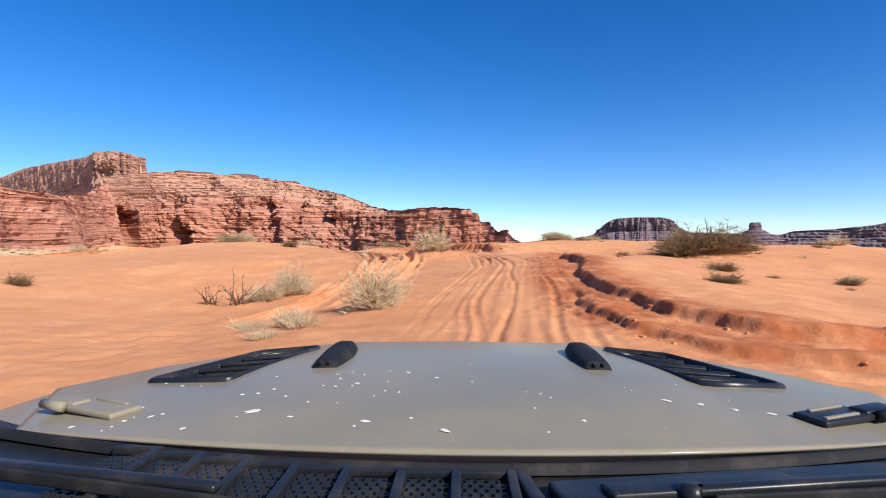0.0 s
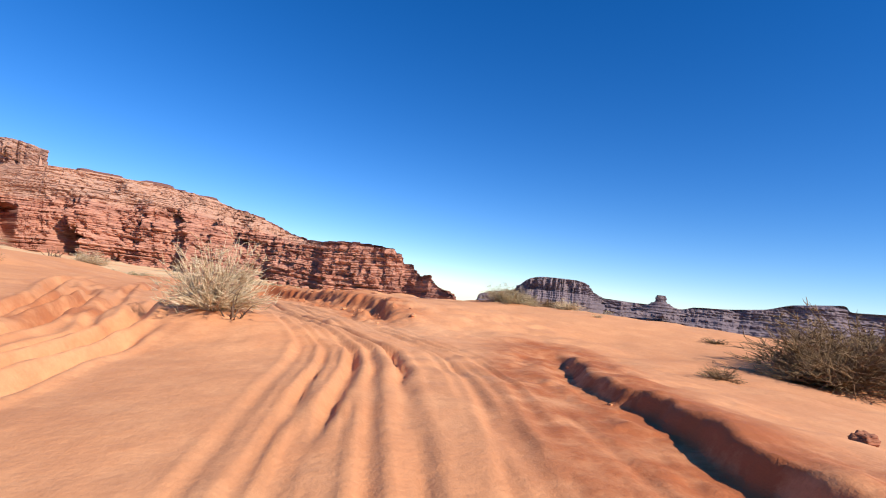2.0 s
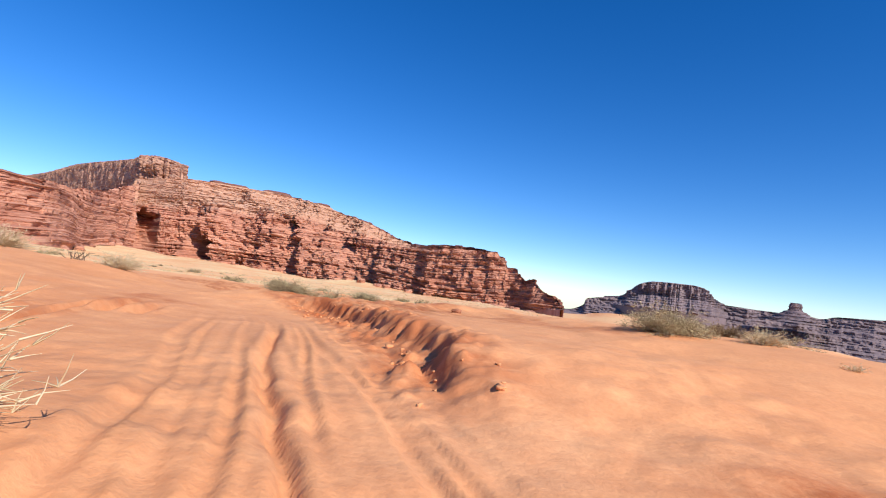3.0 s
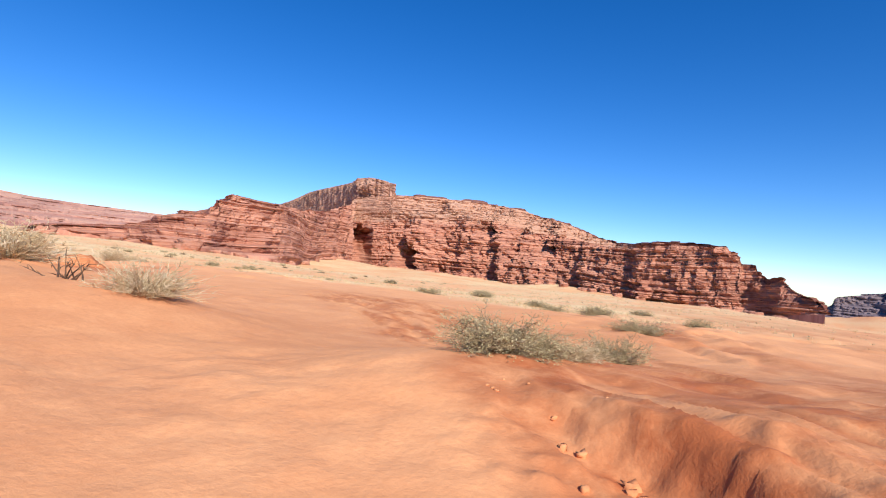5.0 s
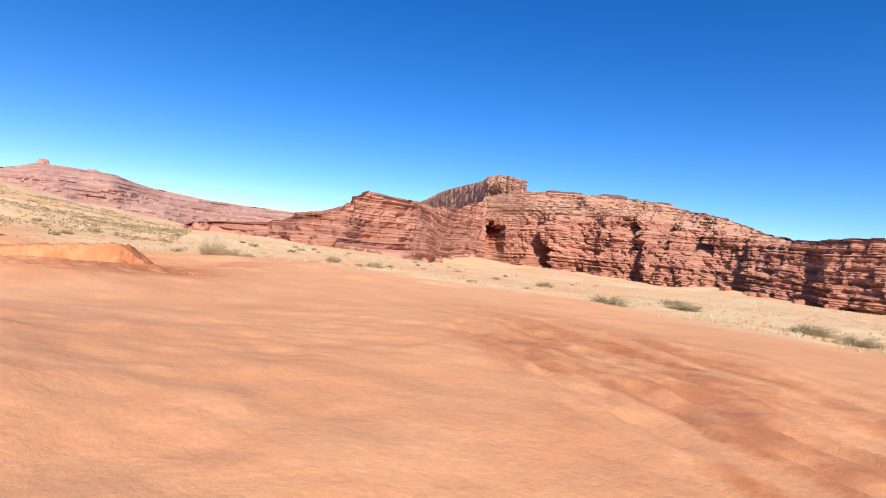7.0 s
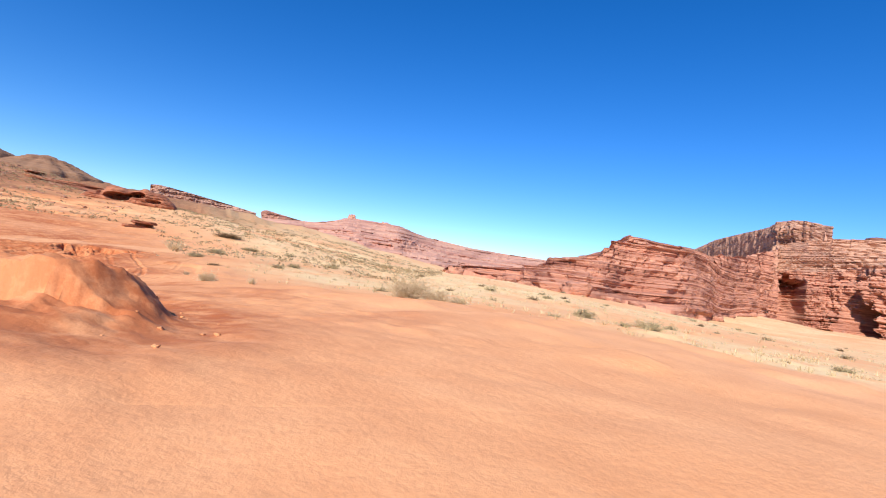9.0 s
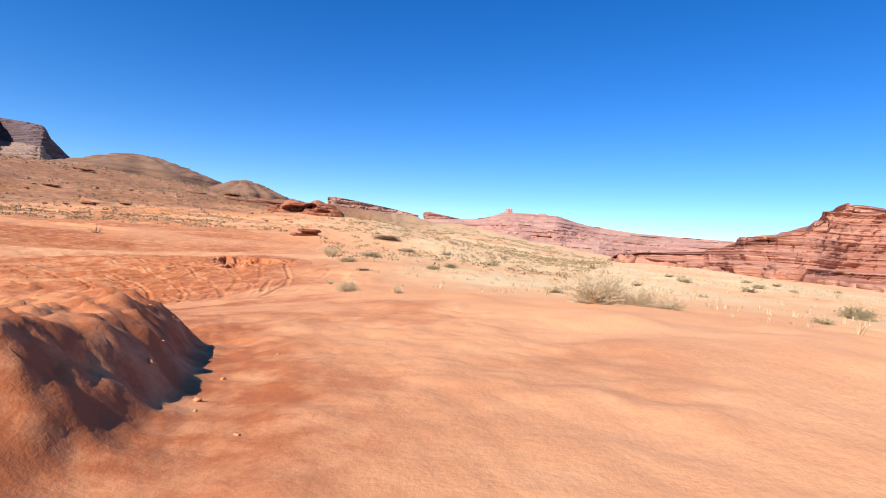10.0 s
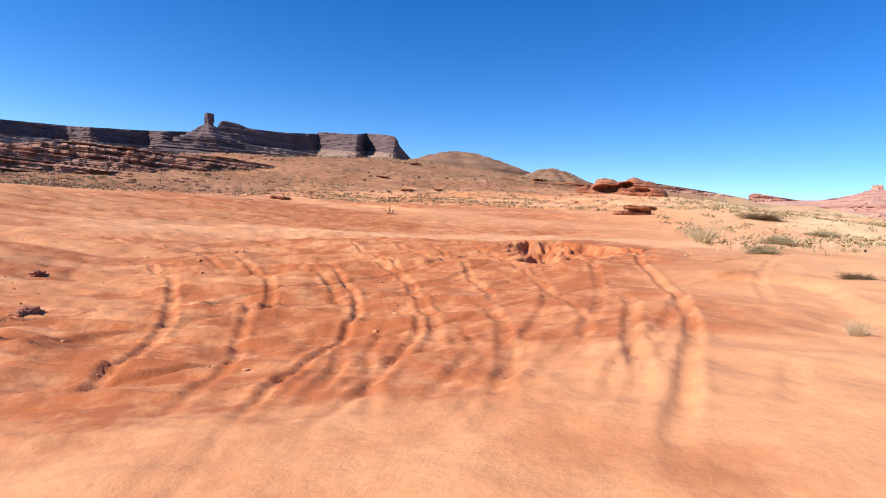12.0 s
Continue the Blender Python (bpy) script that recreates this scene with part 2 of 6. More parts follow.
# sandy cut bank on the right of the first stretch, and the higher one on the left of the last bend
BANK_R = [(18, 6.0), (10.0, 6.6), (6.4, 7.0), (4.6, 7.7), (3.7, 9.0), (3.5, 11.6), (4.0, 15.5), (4.6, 19.6), (5.2, 24.0), (6.2, 27.5)]
BANK_S = [(18, 5.0), (8.6, 5.5), (5.2, 6.1), (3.7, 7.0), (2.95, 8.6), (2.8, 11.2), (3.2, 14.5)]
BANK_C = [(3.6, 28.5), (2.4, 31.5), (1.4, 34.2), (0.4, 36.8), (-0.9, 39.3), (-2.4, 41.6), (-4.0, 43.4)]
BANK_L = [(-41.5, 49.0), (-40.0, 52.4), (-38.9, 55.0), (-37.2, 56.75), (-35.3, 57.2), (-32.7, 57.75), (-30.6, 57.8), (-29.4, 56.6), (-29.0, 54.2)]
RUTS = [(-1.62 + 0.155 * k + 0.09 * math.sin(5.1 * k), (0.03, 0.05, 0.022, 0.075, 0.035, 0.06)[(5 * k) % 6], (0.075, 0.10, 0.065, 0.14, 0.08)[(3 * k) % 5]) for k in range(22)]


def ruts(x, y):
    """Wheel ruts that weave along the track, with small ridges thrown up beside them."""
    off, along = track_offset(x, y)
    z = np.zeros(np.shape(x))
    deep = smooth(50, 43, along) + 0.25 * smooth(82, 90, along)
    for k, (at, depth, wide) in enumerate(RUTS):
        d = off - at - 0.20 * vnoise(along / 5.5, 0 * along + k, 50 + k) - 0.02 * vnoise(along / 1.3, 0 * along + k, 70 + k)
        live = smooth(-0.5, 0.1, vnoise(along / 7.0, 0 * along + 3.3 * k, 90 + k))
        z = z + 0.62 * deep * live * depth * (0.85 + 0.25 * vnoise(x / 0.5, y / 0.5, 95)) * (-smooth(1.25 * wide, 0.5 * wide, np.abs(d)) + 0.5 * np.exp(-((np.abs(d) - 1.6 * wide) / (0.45 * wide)) ** 2))
    z = z * (0.75 + 0.6 * vnoise(off / 0.6, along / 11.0, 97))
    d = np.abs(off - 0.12 - 0.30 * vnoise(along / 4.5, 0 * along, 98) - 0.06 * vnoise(along / 0.8, 0 * along, 99))
    z = z - 0.10 * deep * smooth(-0.3, 0.2, vnoise(along / 6.0, 0 * along + 2, 96)) * (smooth(0.11, 0.03, d) - 0.4 * np.exp(-((d - 0.2) / 0.09) ** 2))
    return z * smooth(2.6, 1.9, np.abs(off))


# an older way that passes the bush on its other side
SIDE_WAY = [(-4.4, 12.5), (-3.2, 17.5), (-2.5, 21.5), (-2.4, 25.0), (-3.2, 28.5), (-4.8, 32.5), (-6.2, 37.5)]


def side_track(x, y):
    """Old wheel grooves of the way beside the track."""
    off, along, run = beside(x, y, SIDE_WAY)
    z = np.zeros(np.shape(x))
    for k, (at, deep, wide) in enumerate([(-1.25, 0.10, 0.12), (-0.75, 0.17, 0.15), (-0.3, 0.08, 0.10), (0.35, 0.16, 0.14), (0.85, 0.10, 0.12), (1.3, 0.13, 0.13)]):
        d = off - at - 0.25 * vnoise(along / 4.0, 0 * along + k, 250 + k) - 0.05 * vnoise(along / 0.9, 0 * along + k, 260 + k)
        live = smooth(-0.3, 0.15, vnoise(along / 5.0, 0 * along + 2.7 * k, 270 + k))
        z = z + 0.95 * live * deep * (-np.clip(1.3 - np.abs(d) / wide, 0, 1) + 0.5 * np.exp(-((np.abs(d) - 1.9 * wide) / (0.7 * wide)) ** 2))
    return z * smooth(0, 2.5, along) * smooth(run, run - 3, along) * smooth(2.4, 1.7, np.abs(off))


OLD_ROAD = [(6.5, 38.0), (3.0, 44.0), (0.6, 50.5), (-2.0, 58.0), (-5.5, 67.0), (-11.0, 78.0)]


def old_road(x, y):
    """Shallow weathered wheel tracks that run off beyond the bushes."""
    off, along, run = beside(x, y, OLD_ROAD)
    z = np.zeros(np.shape(x))
    for k, at in enumerate((-1.5, -0.7, 0.5, 1.3)):
        d = off - at - 0.4 * vnoise(along / 6.0, 0 * along + k, 280 + k)
        z = z + 0.07 * (-np.exp(-(d / 0.32) ** 2) + 0.5 * np.exp(-((np.abs(d) - 0.6) / 0.25) ** 2)) * smooth(-0.5, 0.1, vnoise(along / 4.0, 0 * along + 3.1 * k, 290 + k))
    return z * smooth(0, 4, along) * smooth(run, run - 6, along)


WAYS = [[(-50, 53.6), (-56, 52.2), (-62, 49.0), (-67, 44.0), (-70, 37.5)], [(-49, 54.3), (-57, 54.2), (-64, 53.0), (-72, 53.2)], [(-49, 52.0), (-55, 49.6), (-60, 45.0), (-63, 38.0)],
        [(-48, 50.0), (-53, 46.6), (-57, 41.0), (-58.5, 35)], [(-50, 55.0), (-56, 55.7), (-62, 56.2), (-70, 58.0)], [(-47, 46.0), (-53, 49.0), (-60, 52.0), (-68, 54.6)], [(-47, 44.0), (-54, 46.2), (-61, 48.6), (-70, 49.5)],
        [(-49, 53.0), (-55, 51.0), (-61, 47.0), (-65, 41.0)], [(-50, 52.4), (-57, 51.6), (-64, 50.6), (-71, 47.0)],
        [(-49, 53.9), (-56.5, 53.3), (-63, 50.8), (-68.5, 46.5)], [(-48, 48.2), (-55, 52.0), (-61, 55.4), (-67, 58.5)], [(-48.5, 51.2), (-54, 48.2), (-58.6, 43.2), (-61, 37)]]


def curve(points, n):
    """A smooth line through the points."""
    p = np.array([points[0], *points, points[-1]], float)
    out = []
    for k in range(len(points) - 1):
        for f in np.arange(n) / n:
            a, b, c, d = p[k:k + 4]
            out.append(0.5 * (2 * b + (c - a) * f + (2 * a - 5 * b + 4 * c - d) * f ** 2 + (3 * b - a - 3 * c + d) * f ** 3))
    return out + [p[-1]]


def ploughed(off, along):
    """The loose, ploughed-up sand along the right of the middle stretch, 0 to 1."""
    return smooth(1.6, 2.6, -off) * smooth(9.0, 5.0, -off) * smooth(44, 50, along) * smooth(80, 70, along)


def streaked(x, y):
    """Where passing wheels have swept the sand into streaks, 0 to 1."""
    return smooth(-88, -74, x) * smooth(-44, -50, x) * smooth(13, 22, y) * smooth(56, 46, y)


def fan(x, y):
    """Curved wheel grooves of several ways that cross at the last bend, with streaked, trampled sand beside them and a shallow dug-out hollow."""
    shape = np.shape(x)
    z = np.zeros(shape).ravel()
    fx, fy = np.ravel(x), np.ravel(y)
    pick = np.nonzero((fx < -44) & (fx > -75) & (fy > 30) & (fy < 62))[0]
    if len(pick):
        px, py = fx[pick], fy[pick]
        total = np.zeros(len(pick))
        for k, way in enumerate(WAYS):
            off, along, run = beside(px, py, curve(way, 6))
            for j, at in enumerate((-0.78, 0.78)):
                d = np.abs(off - at - 0.12 * vnoise(along / 2.6, 0 * along + j, 130 + k) - 0.02 * vnoise(along / 0.5, 0 * along + j, 140 + k))
                wide = 0.05 + 0.05 * ((k * 7 + j) % 5) / 4
                live = smooth(0, 2, along) * smooth(run, run - 3, along) * smooth(-0.5, 0.0, vnoise(along / 5.0, 0 * along + 5 * k + j, 150 + k))
                tread = 0.012 * np.cos((off - at) * 70) * smooth(wide, 0.6 * wide, d)
                total = total + live * (tread + (0.024 + 0.03 * ((k * 3 + j) % 4) / 3) * (-smooth(wide + 0.06, wide - 0.02, d) + 0.4 * np.exp(-((d - wide - 0.11) / 0.06) ** 2)))
        a, b = -0.41 * px + 0.91 * py, 0.91 * px + 0.41 * py
        streak = np.clip(fbm(a / 3.2, b / 0.26, 4, 161, 0.6), 0, 2) - 0.6 * np.clip(fbm(a / 2.4 + 9, b / 0.2, 3, 163, 0.6), 0, 2)
        crust = 0.25 * np.abs(fbm(px / 0.7, py / 0.9, 4, 167, 0.65)) - 0.1 + 1.0 * streak
        trampled = smooth(-74, -66, px) * smooth(-46, -49, px) * smooth(30, 37, py) * smooth(52.5, 47.5, py)
        z[pick] = 0.9 * total + crust * 0.05 * trampled
    a, b = -0.62 * x + 0.79 * y, 0.79 * x + 0.62 * y
    z = z.reshape(shape) + 0.085 * (fbm(a / 3.0, b / 0.55, 4, 175, 0.6) + 0.6 * np.clip(fbm(a / 4.0 + 7, b / 0.9, 3, 177), 0, 1)) * streaked(x, y)
    # the dug-out hollow, with broken edges
    away = np.hypot((0.97 * (x + 65.0) + 0.24 * (y - 51.0)) / 2.6, (-0.24 * (x + 65.0) + 0.97 * (y - 51.0)) / 2.5)
    away = away + 0.35 * fbm(x / 1.3, y / 1.3, 4, 171, 0.6)
    return z - 0.30 * smooth(1.0, 0.75, away) * (1 + 0.5 * fbm(x / 0.5, y / 0.7, 3, 173)) + 0.07 * smooth(1.5, 1.1, away) * smooth(0.85, 1.05, away)


def ground(x, y, fine=True):
    """Height of the land."""
    x, y = np.asarray(x, float), np.asarray(y, float)
    z = broad(x, y)
    for cx, cy, up in SWELLS:
        z = z + up * bell(x, y, cx, cy, 11.0)
    for cx, cy, up, size in FOLDS:
        z = z + up * bell(x, y, cx, cy, size)
    z = z - 1.3 * smooth(48, 30, y) * smooth(-34, -16, x)
    z = z - 5.3 * bell(x, y, -112, -24, 45) + 5.5 * bell(x, y, -286, -42, 60) + 3.0 * bell(x, y, -178, 46, 16)
    r = np.hypot(x - HEART[0], y - HEART[1])
    z = z + fbm(x / 60, y / 60, 4, 5) * 1.6 * smooth(60, 200, r)
    z = z + fbm(x / 160, y / 160, 5, 8) * 9.0 * smooth(160, 500, r) - np.abs(fbm(x / 24, y / 24, 3, 9)) * 2.4 * smooth(230, 480, r)
    # low broken ledges along the contours of the rise
    az = np.degrees(np.arctan2(-(x - HEART[0]), y - HEART[1]))
    k = z / 0.5 + 1.3 * fbm(x / 16, y / 16, 3, 36)
    step = np.floor(k) + smooth(0.82, 1.0, k - np.floor(k))
    z = z + 0.5 * (step - k) * smooth(-0.1, 0.25, vnoise(x / 9, y / 9, 37)) * smooth(66, 84, r) * smooth(240, 180, r) * smooth(86, 98, az) * smooth(165, 145, az)
    if fine:
        near = smooth(260, 120, r)
        off, along = track_offset(x, y)
        rough = smooth(1.5, 4.5, np.abs(off))
        z = z + fbm(x / 5.0, y / 5.0, 4, 11) * 0.10 * (0.35 + 0.65 * rough) * near
        z = z + fbm(x / 0.8, y / 0.8, 3, 23) * 0.030 * near * (0.4 + 0.9 * smooth(-0.2, 0.5, fbm(x / 9, y / 9, 2, 29)))
        hummock = smooth(0.15, 0.75, vnoise(x / 2.1, y / 2.1, 31)) * smooth(4, 9, np.abs(off)) * smooth(-0.1, 0.4, vnoise(x / 18, y / 18, 33))
        z = z + 0.16 * hummock * near
        z = z + bank(x, y, BANK_R, 0.22, 0.20, 7.0, 201, 0.0, 0.35) + bank(x, y, BANK_S, 0.12, 0.14, 3.0, 221, 0.0, 0.4) + bank(x, y, BANK_C, 0.42, 0.45, 9.0, 205) + bank(x, y, BANK_L, 0.80, 1.2, 9.5, 211, 4.0, 0.15) + 0.5 * np.exp(-((x + 30.5) / 4.5) ** 2 - ((y - 53.2) / 3.2) ** 2)
        inside = -beside(x, y, BANK_L)[0]
        inside = smooth(0.1, 0.9, inside) * smooth(7, 4, inside) * bell(x, y, -35, 54.6, 4.5)
        z = z + inside * (0.13 * (0.3 - np.abs(fbm(x / 1.5, y / 1.1, 5, 214, 0.6))) + 0.05 * fbm(x / 0.25, y / 0.25, 4, 216, 0.6))
        z = z + ploughed(off, along) * 0.10 * (0.2 - np.abs(fbm(along / 2.6, off / 0.5, 4, 241, 0.6)))
        z = z + ruts(x, y) + side_track(x, y) + old_road(x, y) + fan(x, y)
    return z


def grid_lines(a, b, step, grow, reach):
    """Even lines from a to b, then ever wider ones out to reach."""
    lines, out, d = list(np.arange(a, b, step)), [], step
    while not out or out[-1] < reach:
        d *= grow
        out.append((out[-1] if out else 0) + d)
    return np.array([a - v for v in reversed(out)] + lines + [lines[-1] + v for v in out])


def quads(nu, nv, wrap=False):
    """Faces of a sheet of nu by nv points."""
    i, j = np.meshgrid(np.arange(nu if wrap else nu - 1), np.arange(nv - 1), indexing="ij")
    k = (i + 1) % nu
    return np.stack([i * nv + j, k * nv + j, k * nv + j + 1, i * nv + j + 1], -1).reshape(-1, 4)


def mesh_of(name, pts, q, mat):
    """A mesh from points and quads."""
    me = bpy.data.meshes.new(name)
    me.vertices.add(len(pts))
    me.vertices.foreach_set("co", np.ascontiguousarray(pts, np.float32).ravel())
    me.loops.add(q.size)
    me.loops.foreach_set("vertex_index", np.ascontiguousarray(q, np.int32).ravel())
    me.polygons.add(len(q))
    me.polygons.foreach_set("loop_start", np.arange(0, q.size, 4, dtype=np.int32))
    me.update(calc_edges=True)
    me.validate()
    me.materials.append(mat)
    me.shade_smooth()
    return me


def sheet(name, pts, mat, wrap=False):
    """A mesh from an array of points, nu by nv by 3."""
    return mesh_of(name, pts.reshape(-1, 3), quads(pts.shape[0], pts.shape[1], wrap), mat)


def block(gx, gy):
    x, y = np.meshgrid(gx, gy, indexing="ij")
    return np.stack([x, y, ground(x, y)], -1), quads(len(gx), len(gy))


def make_ground():
    """One sheet: wide cells out to the horizon, with five finely meshed fields let in where the wheels ran."""
    fields = [(-9.0, 8.5, 3.0, 44.5, 0.052), (-69.0, -44.0, 39.5, 59.0, 0.056), (-44.0, -27.0, 47.0, 64.0, 0.066), (-86.0, -44.0, 14.0, 39.5, 0.10), (-22.0, 0.0, 44.5, 63.0, 0.09)]
    gx, gy = grid_lines(-150, 20, 0.34, 1.06, 4600), grid_lines(-30, 84, 0.34, 1.06, 4600)
    gx, gy = np.array(gx), np.array(gy)
    pts, faces = block(gx, gy)
    wide = pts[..., 2]
    pts = pts.reshape(-1, 3)
    mid = pts[faces].mean(1)
    for x0, x1, y0, y1, _ in fields:
        inside = (mid[:, 0] > x0 + 0.3) & (mid[:, 0] < x1 - 0.3) & (mid[:, 1] > y0 + 0.3) & (mid[:, 1] < y1 - 0.3)
        faces, mid = faces[~inside], mid[~inside]
    points, polys, count = [pts], [faces], len(pts)
    for x0, x1, y0, y1, step in fields:
        p, q = block(np.arange(x0, x1, step), np.arange(y0, y1, step))
        # the border runs over into the wide cells
        near = np.minimum(np.minimum(p[..., 0] - x0, x1 - p[..., 0]), np.minimum(p[..., 1] - y0, y1 - p[..., 1]))
        i, j = np.clip(np.searchsorted(gx, p[..., 0]) - 1, 0, len(gx) - 2), np.clip(np.searchsorted(gy, p[..., 1]) - 1, 0, len(gy) - 2)
        f, g = (p[..., 0] - gx[i]) / (gx[i + 1] - gx[i]), (p[..., 1] - gy[j]) / (gy[j + 1] - gy[j])
        flat = (wide[i, j] * (1 - f) + wide[i + 1, j] * f) * (1 - g) + (wide[i, j + 1] * (1 - f) + wide[i + 1, j + 1] * f) * g
        p[..., 2] += (flat + 0.004 - p[..., 2]) * smooth(1.6, 0.7, near) - 0.02 * smooth(0.15, 0.0, near)
        points.append(p.reshape(-1, 3))
        polys.append(q + count)
        count += p.shape[0] * p.shape[1]
    me = mesh_of("ground", np.concatenate(points), np.concatenate(polys), SAND)
    x, y = np.concatenate(points)[:, :2].T
    straw = straw_cover(x, y)
    me.attributes.new("straw", "FLOAT", "POINT").data.foreach_set("value", straw.astype(np.float32))
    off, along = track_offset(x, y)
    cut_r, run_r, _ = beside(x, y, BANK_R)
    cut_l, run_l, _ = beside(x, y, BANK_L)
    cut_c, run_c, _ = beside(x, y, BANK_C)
    # dark bands along the cut banks put their shade into the sand colour
    churn_shade = 0.75 * smooth(1.7, 0.5, np.abs(cut_r - 0.1)) * smooth(0, 3, run_r) + 0.6 * smooth(1.2, 0.4, np.abs(cut_c)) * smooth(0, 3, run_c) + 0.5 * smooth(2.4, 0.6, np.abs(cut_l + 0.3))
    churn_shade = churn_shade + 0.55 * smooth(84, 92, along) * smooth(9, 4, np.abs(off)) * smooth(-0.1, 0.5, fbm(x / 4.0, y / 4.0, 3, 61))
    churn_shade = churn_shade + 0.14 * (smooth(34, 26, along) + smooth(82, 90, along)) * smooth(6, 3, np.abs(off)) * smooth(-0.1, 0.6, fbm(x / 3.0, y / 3.0, 3, 63)) + 0.3 * bell(x, y, -66, 40, 24) * (0.7 + 0.5 * fbm(x / 9.0, y / 5.0, 3, 66))
    churn_shade = churn_shade + 0.5 * smooth(0.1, 0.6, fbm(x / 7.0, y / 3.5, 3, 64)) * bell(x, y, -62, 51, 9) + 0.95 * bell(x, y, -65.0, 51.2, 3.3)
    churn_shade = churn_shade + 0.25 * smooth(40, 50, along) * smooth(84, 72, along) * smooth(10, 5, np.abs(off)) * (0.55 + 0.45 * smooth(-0.3, 0.4, fbm(x / 2.5, y / 2.5, 4, 62)))
    churn_shade = churn_shade + 0.45 * bell(x, y, -33, 54.5, 4.5)
    churn_shade = churn_shade + 0.55 * ploughed(off, along) * smooth(-0.35, 0.35, fbm(along / 3.5, off / 0.7, 4, 243, 0.6))
    # patchy dark over the old way, standing for shade in its grooves
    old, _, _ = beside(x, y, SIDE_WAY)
    churn_shade = churn_shade + 0.45 * smooth(2.2, 0.8, np.abs(old)) * smooth(-0.2, 0.5, fbm(x / 1.5, y / 3.0, 3, 69))
    churn_shade = churn_shade + 0.36 * smooth(46, 26, y) * smooth(-30, -10, x) + 0.42 * smooth(-38, -52, x) * smooth(60, 46, y) * smooth(-120, -80, x)
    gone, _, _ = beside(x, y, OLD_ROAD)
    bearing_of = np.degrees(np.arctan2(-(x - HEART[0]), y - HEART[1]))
    churn_shade = churn_shade + 0.55 * smooth(84, 98, bearing_of) * smooth(165, 140, bearing_of) * smooth(45, 70, np.hypot(x - HEART[0], y - HEART[1])) * smooth(-0.4, 0.4, fbm(x / 7.0, y / 14.0, 4, 74, 0.6))
    churn_shade = churn_shade + 0.5 * streaked(x, y) * smooth(0.0, 0.5, fbm((-0.62 * x + 0.79 * y) / 4.0, (0.79 * x + 0.62 * y) / 0.6, 4, 76, 0.6))
    churn_shade = churn_shade + 0.45 * smooth(3.0, 0.8, np.abs(gone)) * smooth(-0.4, 0.5, fbm(x / 1.2, y / 3.0, 3, 71))
    churn_shade = churn_shade + 0.42 * smooth(-14, 2, x) * smooth(38, 50, y) * smooth(190, 110, y) * smooth(-0.7, 0.6, fbm(x / 6.0, y / 9.0, 4, 72))
    me.attributes.new("churn_shade", "FLOAT", "POINT").data.foreach_set("value", np.clip(churn_shade, 0, 1).astype(np.float32))
    r = np.hypot(x - HEART[0], y - HEART[1])
    az = np.degrees(np.arctan2(-(x - HEART[0]), y - HEART[1]))
    start = np.interp(az, [70, 92, 112, 128, 160], [230, 150, 108, 82, 68])
    scrub = np.where((az > 70) | (az < -100), smooth(start, start + 30, r + 12 * fbm(x / 18, y / 18, 3, 67)), 0) * smooth(70, 96, np.abs(az))
    scrub = scrub * (0.82 + 0.18 * smooth(300, 600, r))
    me.attributes.new("scrub", "FLOAT", "POINT").data.foreach_set("value", np.clip(scrub, 0, 0.95).astype(np.float32))
    lane, _, _ = beside(x, y, [(-52, 28), (-60, 34), (-68, 41), (-72, 48), (-72, 55), (-78, 60)])
    packed = 0.65 * smooth(3.6, 0.8, np.abs(lane) + 0.5 * fbm(x / 3, y / 3, 2, 68)) * smooth(30, 36, y)
    me.attributes.new("packed", "FLOAT", "POINT").data.foreach_set("value", packed.astype(np.float32))
    return tagged(new("ground", me), "rippled red desert sand with dry grass flats", "ground", kind="structure")


def straw_cover(x, y):
    """Where dry grass covers the sand, 0 to 1."""
    off, _ = track_offset(x, y)
    beyond = y - (64 + 14 * np.exp(-((x + 26) / 13) ** 2) + 4 * vnoise(x / 22, y / 22, 43))
    flat = smooth(0, 10, beyond) * smooth(-75, -45, x) * smooth(12, -16, x - 0.22 * (y - 60))
    flat = np.maximum(flat, smooth(0, 12, -40 - x + 5 * vnoise(x / 15, y / 15, 44)) * smooth(52, 66, y) * smooth(20, 60, -x))
    az = np.degrees(np.arctan2(-(x - HEART[0]), y - HEART[1]))
    hill = 0.55 * smooth(70, 110, np.hypot(x + 20, y - 48)) * smooth(102, 84, az) * smooth(-120, -95, az) * smooth(-0.3, 0.4, fbm(x / 30, y / 30, 3, 45))
    return np.clip(np.maximum(flat * (0.65 + 0.5 * fbm(x / 12, y / 12, 3, 46)), hill) * smooth(7, 16, np.abs(off)), 0, 1)


make_ground()


